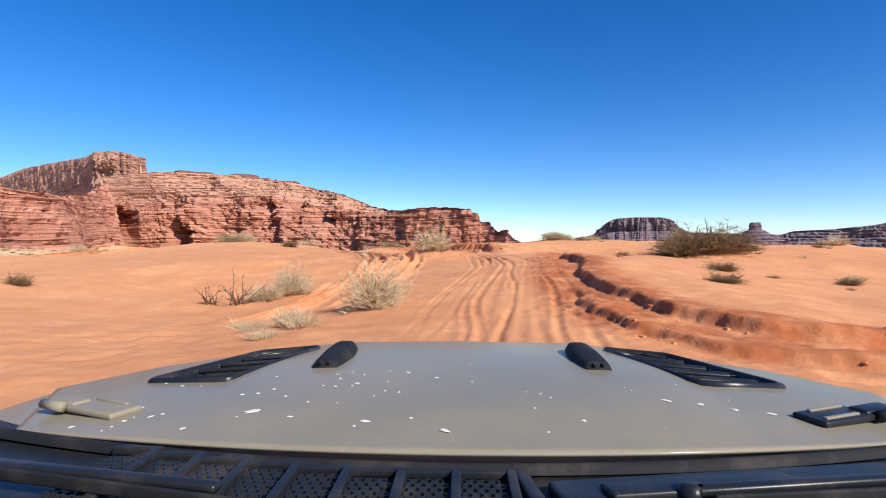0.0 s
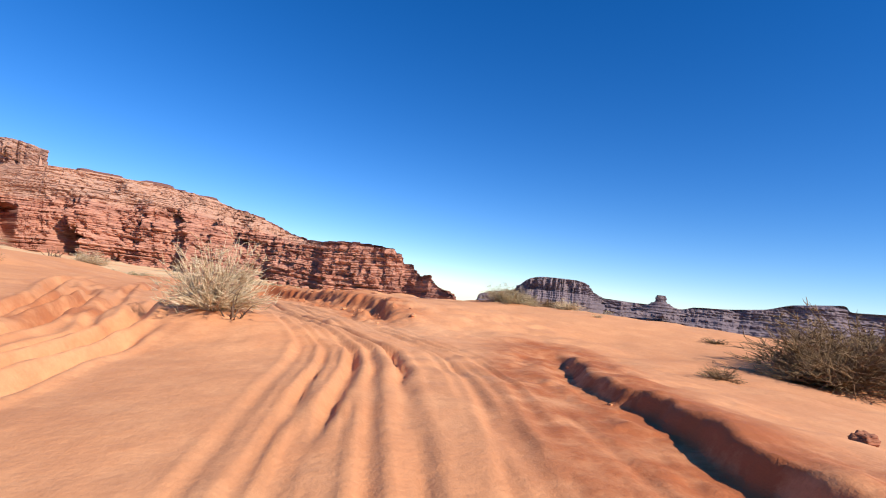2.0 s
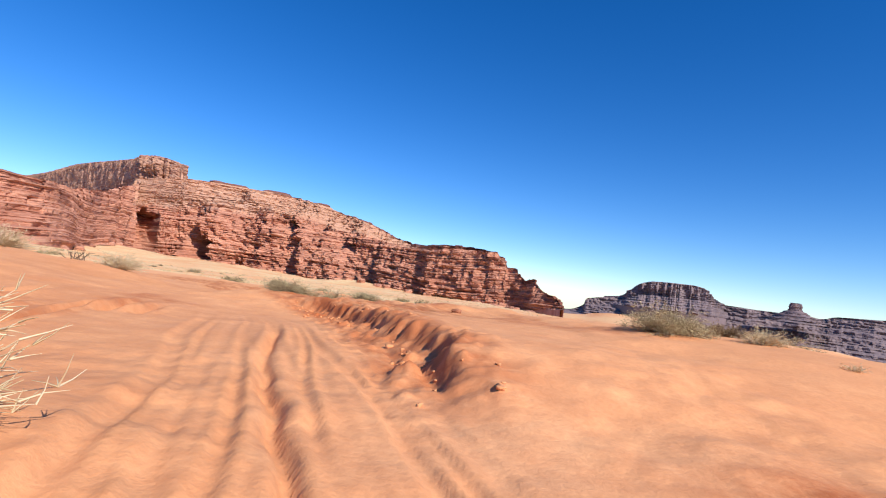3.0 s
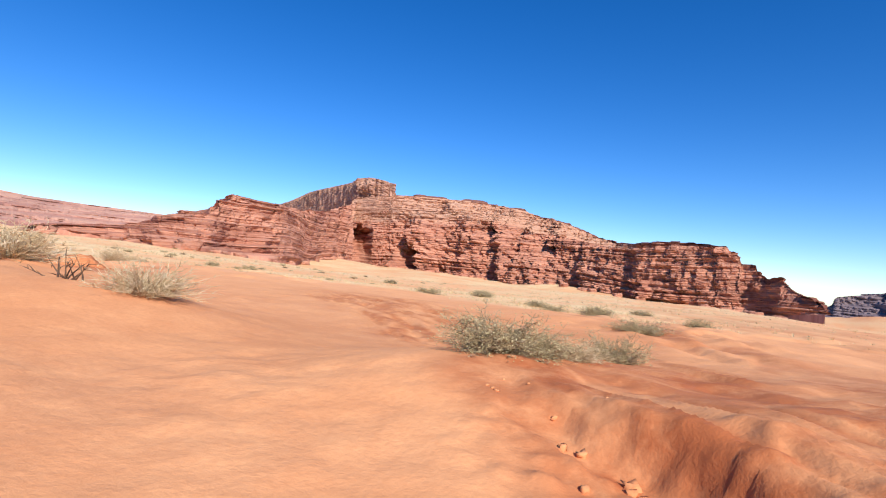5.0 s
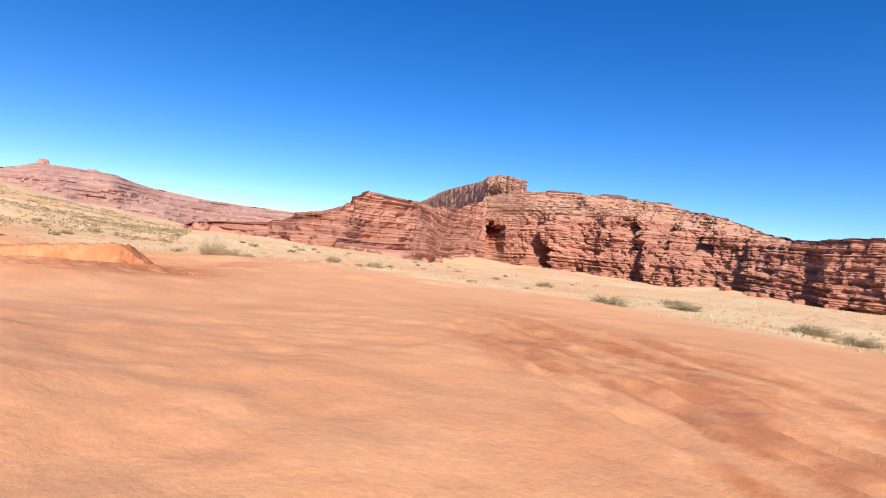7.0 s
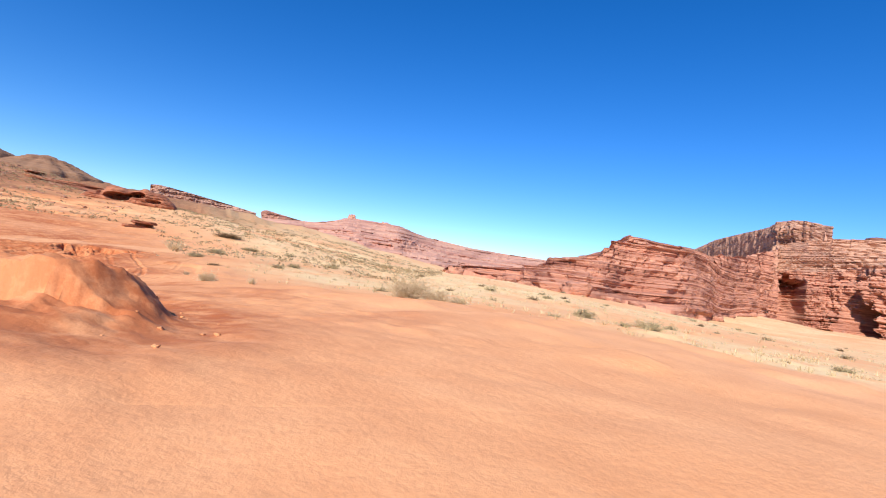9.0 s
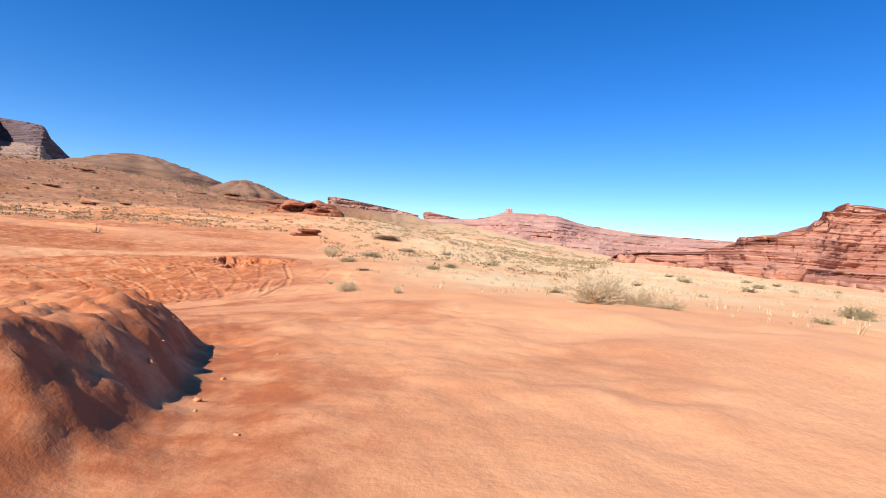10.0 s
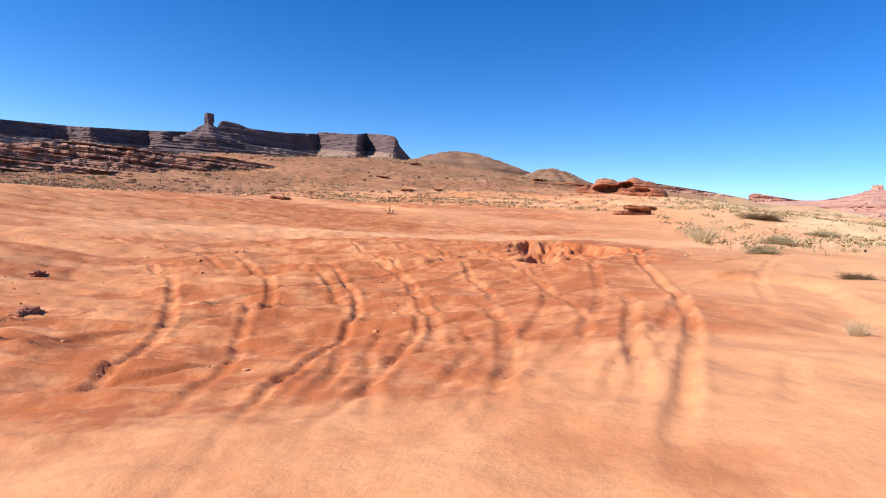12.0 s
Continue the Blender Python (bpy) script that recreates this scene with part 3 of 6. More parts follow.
# ---- rock ----
def beds_of(level, u, seed, step, piece):
    """How far the rock stands out at a height and a place along the wall, about -1..1: beds of uneven thickness,
    each undercut at its foot and broken into blocks along u."""
    r = np.random.default_rng(seed)
    thick = step * r.choice([0.3, 0.45, 0.7, 1.0, 1.7], 900)
    edges = np.cumsum(thick) - 90 * step
    k = np.clip(np.searchsorted(edges, level) - 1, 0, 898)
    f = np.clip((level - edges[k]) / thick[k + 1], 0, 1)
    hard = r.random(900)[k]
    wide = piece * (0.5 + r.random(900))[k]
    shift = 50 * r.random(900)[k]
    sway = vnoise(u / wide * 0.6, k * 3.7, seed + 1)
    big = lattice(np.floor(u / wide + shift + 0.5 * sway), k, seed + 2) - 0.5
    small = lattice(np.floor(u / (0.29 * wide) + shift), k, seed + 3) - 0.5
    out = 1.5 * (hard - 0.5) + 0.45 * big + 0.28 * small + 0.5 * sway
    out = out - smooth(0.40, 0.08, f) * (0.35 + 0.85 * smooth(0.0, 0.3, vnoise(u / wide * 0.45 + shift, k * 2.7, seed + 4)))
    return out


def facets(x, y, seed):
    """Angular noise along x, changing slowly along y, -1..1."""
    i = np.floor(x)
    a = vnoise(i * 7.31, y, seed)
    b = vnoise((i + 1) * 7.31, y, seed)
    return (a + (b - a) * (x - i)) * 1.3


def strata(z, seed, step, u=None, piece=20.0):
    """How far a layer at height z stands out, about -1..1: hard beds jut, soft beds lie back, each with a sharp lip and an outline of its own along u."""
    t = z / step + 0.35 * vnoise(z / step * 0.7, z * 0 + 3.1, seed)
    k = np.floor(t)
    out = 2 * lattice(k, k * 0 + 7, seed) - 1 + 0.9 * (t - k - 0.5)
    if u is not None:
        out = 0.7 * out + 0.95 * vnoise(u / piece, k * 17.37, seed + 1) + 0.5 * vnoise(u / (0.3 * piece), k * 9.13, seed + 2)
    return out


def along_columns(columns, nu):
    """The columns' numbers at nu even steps along their feet, and which column each step is at."""
    c = np.array(columns, float)
    run = np.concatenate([[0], np.cumsum(np.hypot(*np.diff(c[:, :2], axis=0).T) + 0.4 * np.hypot(*np.diff(c[:, 3:5], axis=0).T))])
    t = np.linspace(0, run[-1], nu)
    k = np.clip(np.searchsorted(run, t) - 1, 0, len(c) - 2)
    share = (t - run[k]) / (run[k + 1] - run[k])
    f = share[:, None]
    p0, p1, p2, p3 = c[np.maximum(k - 1, 0)], c[k], c[k + 1], c[np.minimum(k + 2, len(c) - 1)]
    curved = 0.5 * (2 * p1 + (p2 - p0) * f + (2 * p0 - 5 * p1 + 4 * p2 - p3) * f ** 2 + (3 * p1 - p0 - 3 * p2 + p3) * f ** 3)
    return 0.5 * curved + 0.5 * (p1 + (p2 - p1) * f), t, k + share


def rock_wall(name, columns, nu, nv, mat, cliff=0.62, setback=0.20, rib=5.5, rib_size=70.0, bed=4.2, bed_step=6.0, seed=0, back=60.0,
              spurs=(), flute=0.0, uneven=0.0, stepped=0.6, cracks=0.0, cap=None, crumbs=0.4, saw=(), upper=None, terrace=None, least=0.12, bands=(), alcoves=(), piece=0.3, ledges=0.75, talus=None):
    """A long rock wall: foot, stepped cliff, ledged slope to the rim, and a top that runs back and down.
    cliff, setback: numbers or (column, value) rows. spurs: (column, width, depth) of buttresses that end sharply on the far side.
    cap: (thickness, last column) of a dark caprock under the rim. saw: (period, slope, last column) of steps in plan that face along the wall.
    upper: (share, first column, last column) of paler beds above the cliff. terrace: (last column, step) up to which the rim goes in steps.
    alcoves: (column, column, low, high, depth) of roofed hollows between shares of the height.
    bands: names of the two parts below and above the break of slope; talus: the lower part's own rock."""
    c, run, col = along_columns(columns, nu)
    if isinstance(cliff, tuple):
        cliff = np.interp(col, *zip(*cliff))[:, None]
    if isinstance(setback, tuple):
        setback = np.interp(col, *zip(*setback))[:, None]
    s = np.linspace(0, 1, nv)[None, :] + 0 * run[:, None]
    cut = 0.5 + 0.4 * (cliff - 0.5)
    foot, rim = c[:, None, :3].copy(), c[:, None, 3:].copy()
    rim[:, 0, 2] += uneven * np.round(2 * fbm(run / 60, run * 0, 3, seed + 51)) / 2
    if terrace:
        stage = rim[:, 0, 2] / terrace[1]
        flat = terrace[1] * (np.floor(stage) + 0.25 + smooth(0.35, 1.0, stage - np.floor(stage)) + 0.12 * vnoise(run / 2.5, run * 0, seed + 52))
        rim[:, 0, 2] += (flat - rim[:, 0, 2]) * smooth(terrace[0], terrace[0] - 0.3, col)
    tall = np.maximum(rim[..., 2] - foot[..., 2], 1.0)
    size = np.clip(tall / 40.0, least, 1.6)
    w = np.where(s < cut, s / cut * cliff, cliff + (s - cut) / (1 - cut) * (1 - cliff))      # share of the height
    z = foot[..., 2] + tall * w
    u = run[:, None] + 0 * s
    level = z + 2.0 * fbm(u / 150, z * 0, 2, seed + 5) + 40
    # the way back goes in steps, bed by bed
    r = np.random.default_rng(seed + 8)
    treads = np.cumsum(bed_step * r.choice([0.5, 0.8, 1.3], 800)) - 60 * bed_step
    k = np.clip(np.searchsorted(treads, level) - 1, 0, 798)
    stair = np.clip((treads[k] + (treads[k + 1] - treads[k]) * smooth(0.78, 1.0, (level - treads[k]) / (treads[k + 1] - treads[k])) - level) / tall + w, 0, 1)
    tread = np.where(w > cliff, ledges * stepped, stepped)
    w2 = tread * stair + (1 - tread) * w
    h = np.where(w2 < cliff, w2 / cliff * setback, setback + np.clip((w2 - cliff) / (1.0001 - cliff), 0, 1) ** 0.9 * (1 - setback))
    way = rim[..., :2] - foot[..., :2]
    long = np.linalg.norm(way, axis=-1, keepdims=True)
    way = way / np.maximum(long, 1e-6)
    hard = smooth(0, 0.05, s) * (1 - smooth(0.97, 1.0, s))
    ribs = (facets(u / (rib_size * 0.55), z / (rib_size * 0.6), seed) + 0.28 * facets(u / (rib_size * 0.21), z / (rib_size * 0.13), seed + 1)
            + 0.25 * facets(u / (rib_size * 0.08), z / (rib_size * 0.05), seed + 2)) * rib * size
    hollow = smooth(0.2, 0.5, vnoise(u / (rib_size * 0.4), z / (rib_size * 0.14), seed + 9))
    ribs = ribs - hollow * rib * 0.18 * size + flute * np.abs(vnoise(u / (rib_size * 0.22), z / (rib_size * 4), seed + 12)) * size
    if cracks:
        live = smooth(0.0, 0.2, vnoise(u / 9.0, np.floor(level / (2.2 * bed_step)) * 5.3, seed + 31))
        ribs = ribs - cracks * live * smooth(0.10, 0.03, np.abs(vnoise(u / 8.0, np.floor(level / (1.6 * bed_step)) * 3.1, seed + 32)))
    for at, wide, deep in spurs:
        u0 = np.interp(at, col, run)
        top = np.clip(cliff + 0.05, 0, 0.95)
        ribs = ribs + deep * np.exp(-np.clip(u0 - u, 0, None) / wide) * smooth(9, -4, u - u0 + 4 * vnoise(z / 9, z * 0, seed + 13)) * smooth(top, top * 0.6, w)
    beds = beds_of(level, u, seed + 3, bed_step, rib_size * piece) * bed + beds_of(level, u, seed + 14, bed_step * 0.42, rib_size * 0.4 * piece) * bed * 0.6
    beds = beds * np.clip(size, 0.25, 1.2) + fbm(u / 5.0, level / 2.0, 3, seed + 20, 0.6) * crumbs * size * np.where(w > cliff, 0.35, 1.0)
    out = (ribs + beds) * hard
    run_way = np.gradient(c[:, :2], axis=0)
    box = np.ones(61) / 61
    run_way = np.stack([np.convolve(np.pad(run_way[:, k], 30, mode="edge"), box, mode="valid") for k in (0, 1)], 1)
    run_way /= np.linalg.norm(run_way, axis=1, keepdims=True)
    face = np.stack([run_way[:, 1], -run_way[:, 0]], 1)
    square = np.sum(face * way[:, 0], axis=1)
    face = np.where(square[:, None] > 0, -face, face)[:, None]
    out = out * (0.35 + 0.65 * smooth(0.2, 0.7, np.abs(square)))[:, None]
    for period, slope, last in saw:
        storey = np.floor(level / (5.5 if period > 10 else 2.7) + 0.5 * vnoise(u / (3 * period), z * 0, seed + 36))
        at = u / period + 0.4 * lattice(storey, storey * 0, seed + 33) + 0.5 * vnoise(u / (2.1 * period), storey * 0.6, seed + 34)
        tooth = (at - np.floor(at)) * (0.55 + 0.9 * lattice(np.floor(at), storey, seed + 35)) - 0.5
        out = out + tooth * slope * period * smooth(cliff + 0.10, cliff - 0.04, w) * smooth(last + 1, last - 1, col[:, None]) * smooth(1.2, 3.0, col[:, None])
    for c0, c1, low, high, deep in alcoves:
        u0, u1 = np.interp((c0, c1), col, run)
        share = np.clip((u - u0) / (u1 - u0), 0, 1)
        roof = high - 0.25 * (high - low) * np.abs(share - 0.35) - 0.03 * vnoise(u / 3.0, z * 0, seed + 61)
        out = out - deep * smooth(0, 2.5, u - u0 + 1.2 * vnoise(z / 4, z * 0, seed + 62)) * smooth(0, 0.45 * (u1 - u0), u1 - u) * smooth(roof, roof - 0.025, w) * smooth(low - 0.02, low + 0.08, w)
    d = long[..., 0] * h
    x, y = foot[..., 0] + way[..., 0] * d + face[..., 0] * out, foot[..., 1] + way[..., 1] * d + face[..., 1] * out
    pts = np.stack([x, y, z], -1)
    # skirt into the ground in front, and the back of the top
    skirt = pts[:, :1].copy()
    skirt[..., :2] -= way * 6
    skirt[..., 2] -= 8 + 0.4 * tall
    tail = pts[:, -1:].copy()
    tail[..., :2] += way * back
    tail2 = tail.copy()
    tail[..., 2] -= 0.02 * back
    tail2[..., :2] += way * back * 0.5
    tail2[..., 2] = np.minimum(tail2[..., 2] - 0.5 * back, foot[..., 2] - 15)
    kinds = {"bed": level}
    if upper:
        kinds["upper"] = upper[0] * smooth(cliff - 0.03, cliff + 0.06, w + 0.03 * vnoise(u / 30, z / 8, seed + 41)) * smooth(upper[1] - 0.5, upper[1] + 0.5, col[:, None]) * smooth(upper[2] + 0.5, upper[2] - 0.5, col[:, None])
    if cap:
        below = rim[..., 2] - z + 1.2 * vnoise(u / 14, z * 0, seed + 40)
        kinds["cap"] = smooth(cap[0] * 1.15, cap[0] * 0.9, below) * smooth(cap[1] + 0.4, cap[1] - 0.4, col[:, None])
    whole = np.concatenate([skirt, pts, tail, tail2], 1)

    def rows_of(title, first, last, rock):
        me = sheet(title, whole[:, first:last], rock)
        me.shade_flat()
        for kind, values in kinds.items():
            values = np.concatenate([values[:, :1], values, values[:, -1:], values[:, -1:]], 1)[:, first:last]
            me.attributes.new(kind, "FLOAT", "POINT").data.foreach_set("value", values.ravel().astype(np.float32))
        return new(title, me)

    if not bands:
        return rows_of(name, 0, nv + 3, mat)
    thing = new(name)
    thing.matrix_basis = pose(*whole[nu // 2, 1])
    at = 1 + int(cut * nv)
    for title, first, last, rock in ((bands[0], 0, at + 1, talus or mat), (bands[1], at, nv + 3, mat)):
        piece = rows_of(title, first, last, rock)
        piece.parent = thing
        piece.matrix_parent_inverse = thing.matrix_basis.inverted()
    return thing


def bearing(az, d, z):
    """A place by bearing, distance and height from the turn of the track."""
    a = radians(az)
    return (-8.8 - math.sin(a) * d, 45.6 + math.cos(a) * d, z)


def columns_at(rows):
    """Wall columns from rows of bearing, foot distance, foot height in degrees, rim distance, rim height in degrees."""
    out = []
    for az, d0, e0, d1, e1 in rows:
        out.append(bearing(az, d0, 1 + d0 * math.tan(radians(e0))) + bearing(az, d1, 1 + d1 * math.tan(radians(e1))))
    return out


# the long cliff: foot and rim, from its right end to its left
CLIFF = [
    (41, 245, -4.5, 42, 250, -3.1),
    (32.3, 262, -6.6, 33.7, 272, 4.6),
    (24.3, 278, -7.2, 23.9, 294.4, 10.7),
    (14, 281, -7.1, 13.8, 300.3, 19.5),
    (-7.7, 301.9, -7.6, -9.3, 342.7, 22),
    (-32.6, 323.1, -8.7, -42.5, 414.3, 26.5),
    (-51.8, 342.8, -9.2, -73.9, 487.1, 38.1),
    (-81.8, 370.3, -10.2, -131.1, 592.3, 59.5),
    (-131.7, 399.6, -11.6, -250, 753, 91.9),
    (-190.6, 417.8, -12.2, -336, 731, 94.6),
    (-226.6, 421.4, -12.8, -383, 708, 94.6),
    (-252.3, 395.8, -12.5, -420, 660, 82),
    (-221, 360, -8.3, -343, 542, 60.5),
    (-168, 256, -4.8, -229.7, 338.9, 30.8),
    (-116, 166, -1.9, -193.4, 248.2, 23.2),
    (-122, 154, -0.8, -186.8, 216.4, 23.5),
    (-118, 138, -0.2, -180.8, 197.7, 12.8),
    (-128, 137, 0.1, -188, 183.2, 9.8),
    (-152, 143, 0.4, -197.8, 172.7, 5.9),
    (-172, 129, 1.5, -218, 150, 3.2),
    (-188, 130, -8, -222, 144, -6),
]
cliff = tagged(rock_wall("cliff", CLIFF, 2150, 290, RED_ROCK, cliff=((0, 0.95), (3, 0.92), (5, 0.80), (6.5, 0.62), (8, 0.46), (11, 0.44), (12, 0.5), (14, 0.7), (20, 0.7)),
       setback=((0, 0.75), (3, 0.62), (5, 0.38), (8, 0.11), (11, 0.10), (12, 0.14), (14, 0.32), (20, 0.35)), seed=3, bed=1.25, bed_step=2.3, rib=5.0, rib_size=60, crumbs=0.8, stepped=0.8, piece=0.6, ledges=1.18,
       spurs=[(1.0, 12, 3), (4.4, 40, 4), (7.6, 40, 12), (9.08, 50, 16), (10.38, 40, 16)], uneven=1.0, cracks=1.0, cap=(1.5, 7.0), saw=((13, 0.20, 7.3), (5.0, 0.11, 12.5)), terrace=(2.9, 5.5), least=0.5, upper=(0.95, 4.5, 12.0),
       alcoves=[(10.38, 10.88, 0.12, 0.42, 30), (8.95, 9.62, -0.05, 0.27, 32), (7.7, 8.2, 0.36, 0.47, 16), (6.7, 7.15, 0.34, 0.50, 11), (8.55, 8.8, 0.02, 0.12, 12), (5.3, 5.6, 0.3, 0.42, 7)]),
       "long layered red sandstone cliff with dark alcoves", "cliff")

# the flat-topped butte behind the cliff
tagged(rock_wall("butte", columns_at([(42.0, 4300, 2.7, 4330, 4.6), (40.6, 3400, 3.1, 3430, 5.2), (38.6, 2560, 3.6, 2585, 6.4), (36.4, 1940, 4.1, 1965, 7.2), (34.6, 1570, 4.4, 1590, 7.8), (33.6, 1390, 4.6, 1405, 8.4),
       (32.3, 1345, 4.8, 1360, 8.6), (31.0, 1318, 4.8, 1335, 8.4), (30.2, 1310, 4.8, 1322, 8.2), (30.0, 1340, 4.8, 1342, 8.2), (30.0, 1450, 4.0, 1448, 7.6), (30.6, 1520, 3.3, 1500, 7.0)][::-1]),
       720, 80, BUTTE_ROCK, cliff=0.9, setback=0.75, rib=6.0, rib_size=44, bed=0.9, bed_step=12, seed=41, back=90, flute=9, crumbs=0.8, bands=("cliff_band", "rim")), "tall pale red flat-topped sandstone butte", "butte")

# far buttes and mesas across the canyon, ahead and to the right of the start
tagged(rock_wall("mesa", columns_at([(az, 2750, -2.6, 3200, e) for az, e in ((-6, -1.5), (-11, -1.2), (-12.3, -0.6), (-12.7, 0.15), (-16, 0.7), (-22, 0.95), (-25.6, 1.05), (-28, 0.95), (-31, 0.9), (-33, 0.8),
       (-34, 1.1), (-37, 1.25), (-40, 1.6), (-42, 2.2), (-45.7, 2.55), (-46.3, 2.05), (-50, 2.15), (-58, 2.3))]), 800, 110, HAZY_ROCK,
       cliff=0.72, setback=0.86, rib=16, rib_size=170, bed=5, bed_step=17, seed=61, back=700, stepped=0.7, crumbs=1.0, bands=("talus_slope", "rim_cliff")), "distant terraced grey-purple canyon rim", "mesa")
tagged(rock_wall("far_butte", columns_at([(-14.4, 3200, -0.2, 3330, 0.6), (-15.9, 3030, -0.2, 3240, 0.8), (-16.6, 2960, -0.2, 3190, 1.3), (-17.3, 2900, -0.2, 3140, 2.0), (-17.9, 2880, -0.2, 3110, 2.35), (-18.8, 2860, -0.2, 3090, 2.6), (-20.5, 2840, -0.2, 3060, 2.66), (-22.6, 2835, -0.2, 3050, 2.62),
       (-23.6, 2850, -0.2, 3060, 2.42), (-24.0, 2870, -0.2, 3080, 2.0), (-24.6, 2920, -0.2, 3140, 1.4), (-25.6, 3000, -0.2, 3240, 1.0)]), 420, 90, HAZY_ROCK,
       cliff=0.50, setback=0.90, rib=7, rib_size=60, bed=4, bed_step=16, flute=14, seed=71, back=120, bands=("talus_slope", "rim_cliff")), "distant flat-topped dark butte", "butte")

# pink shale hills beyond the grass flats
tagged(rock_wall("shale_hill", columns_at([(44, 900, -0.5, 1500, 2.2), (50, 900, -0.3, 1600, 2.4), (56, 900, 0, 1700, 2.5), (60, 900, 0, 1700, 2.6), (66, 900, 0.2, 1750, 3.1), (69, 900, 0.3, 1750, 3.7),
       (70.4, 900, 0.4, 1750, 4.1), (75.6, 900, 0.5, 1750, 4.2), (77, 900, 0.8, 1750, 3.7), (80, 900, 1.0, 1800, 3.1), (88, 900, 1.0, 1800, 2.6)][::-1]), 500, 70, PINK_ROCK,
       cliff=0.5, setback=0.45, rib=12, rib_size=160, bed=7, bed_step=14, seed=81, back=300, bands=("lower_slope", "upper_slope")), "distant pink layered shale hills", "hill")

# mesas beyond the rise, seen at the end of the drive: talus slopes under a steep rim
RIM = [(115.9, 3950, 3.4), (117.0, 3850, 4.9), (118.0, 3720, 6.0), (118.9, 3620, 6.9), (119.6, 3550, 7.9), (122.5, 3960, 8.0), (123.5, 3700, 7.8), (127.3, 4110, 7.7), (127.6, 4100, 7.5), (131, 3850, 7.3), (134, 3700, 7.35), (135.2, 3670, 7.7),
       (136.6, 3650, 7.8), (137.1, 3660, 6.9), (137.5, 4200, 6.6), (141.4, 4000, 6.25), (143, 4250, 6.1), (147.4, 3950, 5.8), (149, 4200, 5.7), (158, 3900, 5.4), (170, 3700, 5.2)]
tagged(rock_wall("mesa", columns_at([(az, d - 1000, 1.0, d, e) for az, d, e in RIM][::-1]), 900, 110, SHADED_MESA, talus=TALUS_ROCK, cliff=0.73, setback=0.93, rib=10, rib_size=240, bed=4, bed_step=24, flute=5,
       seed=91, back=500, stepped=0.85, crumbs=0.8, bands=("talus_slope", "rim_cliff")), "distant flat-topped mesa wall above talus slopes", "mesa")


# ---- plants ----
def plant_material(name, dark, light, rough=0.9):
    m = material(name, rough=rough)
    each = m.node_tree.nodes.new("ShaderNodeNewGeometry")
    hue = ramp(m, each.outputs["Random Per Island"], [(0.0, dark), (1.0, light)])
    coloured(m, mixed(m, ramp(m, speckle(m, 3.0, 3), [(0.35, grey(0.5)), (0.6, grey(0.0))]), hue, dark))
    return m


STRAW = plant_material("dry_straw", (0.52, 0.37, 0.20), (0.84, 0.69, 0.46))
GRASS = plant_material("short_dry_grass", (0.46, 0.33, 0.17), (0.70, 0.53, 0.31))
TWIG = plant_material("grey_brown_twigs", (0.26, 0.18, 0.10), (0.50, 0.38, 0.23))
SAGE = plant_material("grey_green_leaves", (0.36, 0.29, 0.14), (0.64, 0.53, 0.30))
DEAD = plant_material("dead_branch_bark", (0.10, 0.055, 0.035), (0.24, 0.15, 0.09))
BROWN = plant_material("brown_brush_twigs", (0.17, 0.10, 0.05), (0.36, 0.24, 0.12))


def tubes(starts, ways, lengths, thick, rings, droop, rng):
    """Thin three-sided tapering stalks, as points and quads."""
    n = len(starts)
    t = np.linspace(0, 1, rings)
    bend = np.clip(rng.normal(0, 0.16, (n, 3)), -0.25, 0.25)
    ways = ways / np.linalg.norm(ways, axis=1, keepdims=True)
    spine = starts[:, None] + lengths[:, None, None] * (ways[:, None] * t[None, :, None] + bend[:, None] * (t ** 2)[None, :, None])
    spine[..., 2] -= droop * lengths[:, None] * (t ** 2)[None]
    side = np.cross(ways, rng.normal(0, 1, (n, 3)))
    side /= np.linalg.norm(side, axis=1, keepdims=True)
    other = np.cross(ways, side)
    taper = thick * (1 - 0.75 * t)
    pts = []
    for k in range(3):
        a = 2 * math.pi * k / 3
        pts.append(spine + (math.cos(a) * side + math.sin(a) * other)[:, None] * taper[None, :, None])
    pts = np.stack(pts, 2).reshape(-1, 3)
    i, j, k = np.meshgrid(np.arange(n), np.arange(rings - 1), np.arange(3), indexing="ij")
    at = lambda a, b, c: (a * rings + b) * 3 + c
    q = np.stack([at(i, j, k), at(i, j, (k + 1) % 3), at(i, j + 1, (k + 1) % 3), at(i, j + 1, k)], -1).reshape(-1, 4)
    return pts, q, spine


def part(name, me, parent, label="", kind=""):
    ob = new(name, me)
    ob.parent = parent
    return tagged(ob, label, kind=kind)


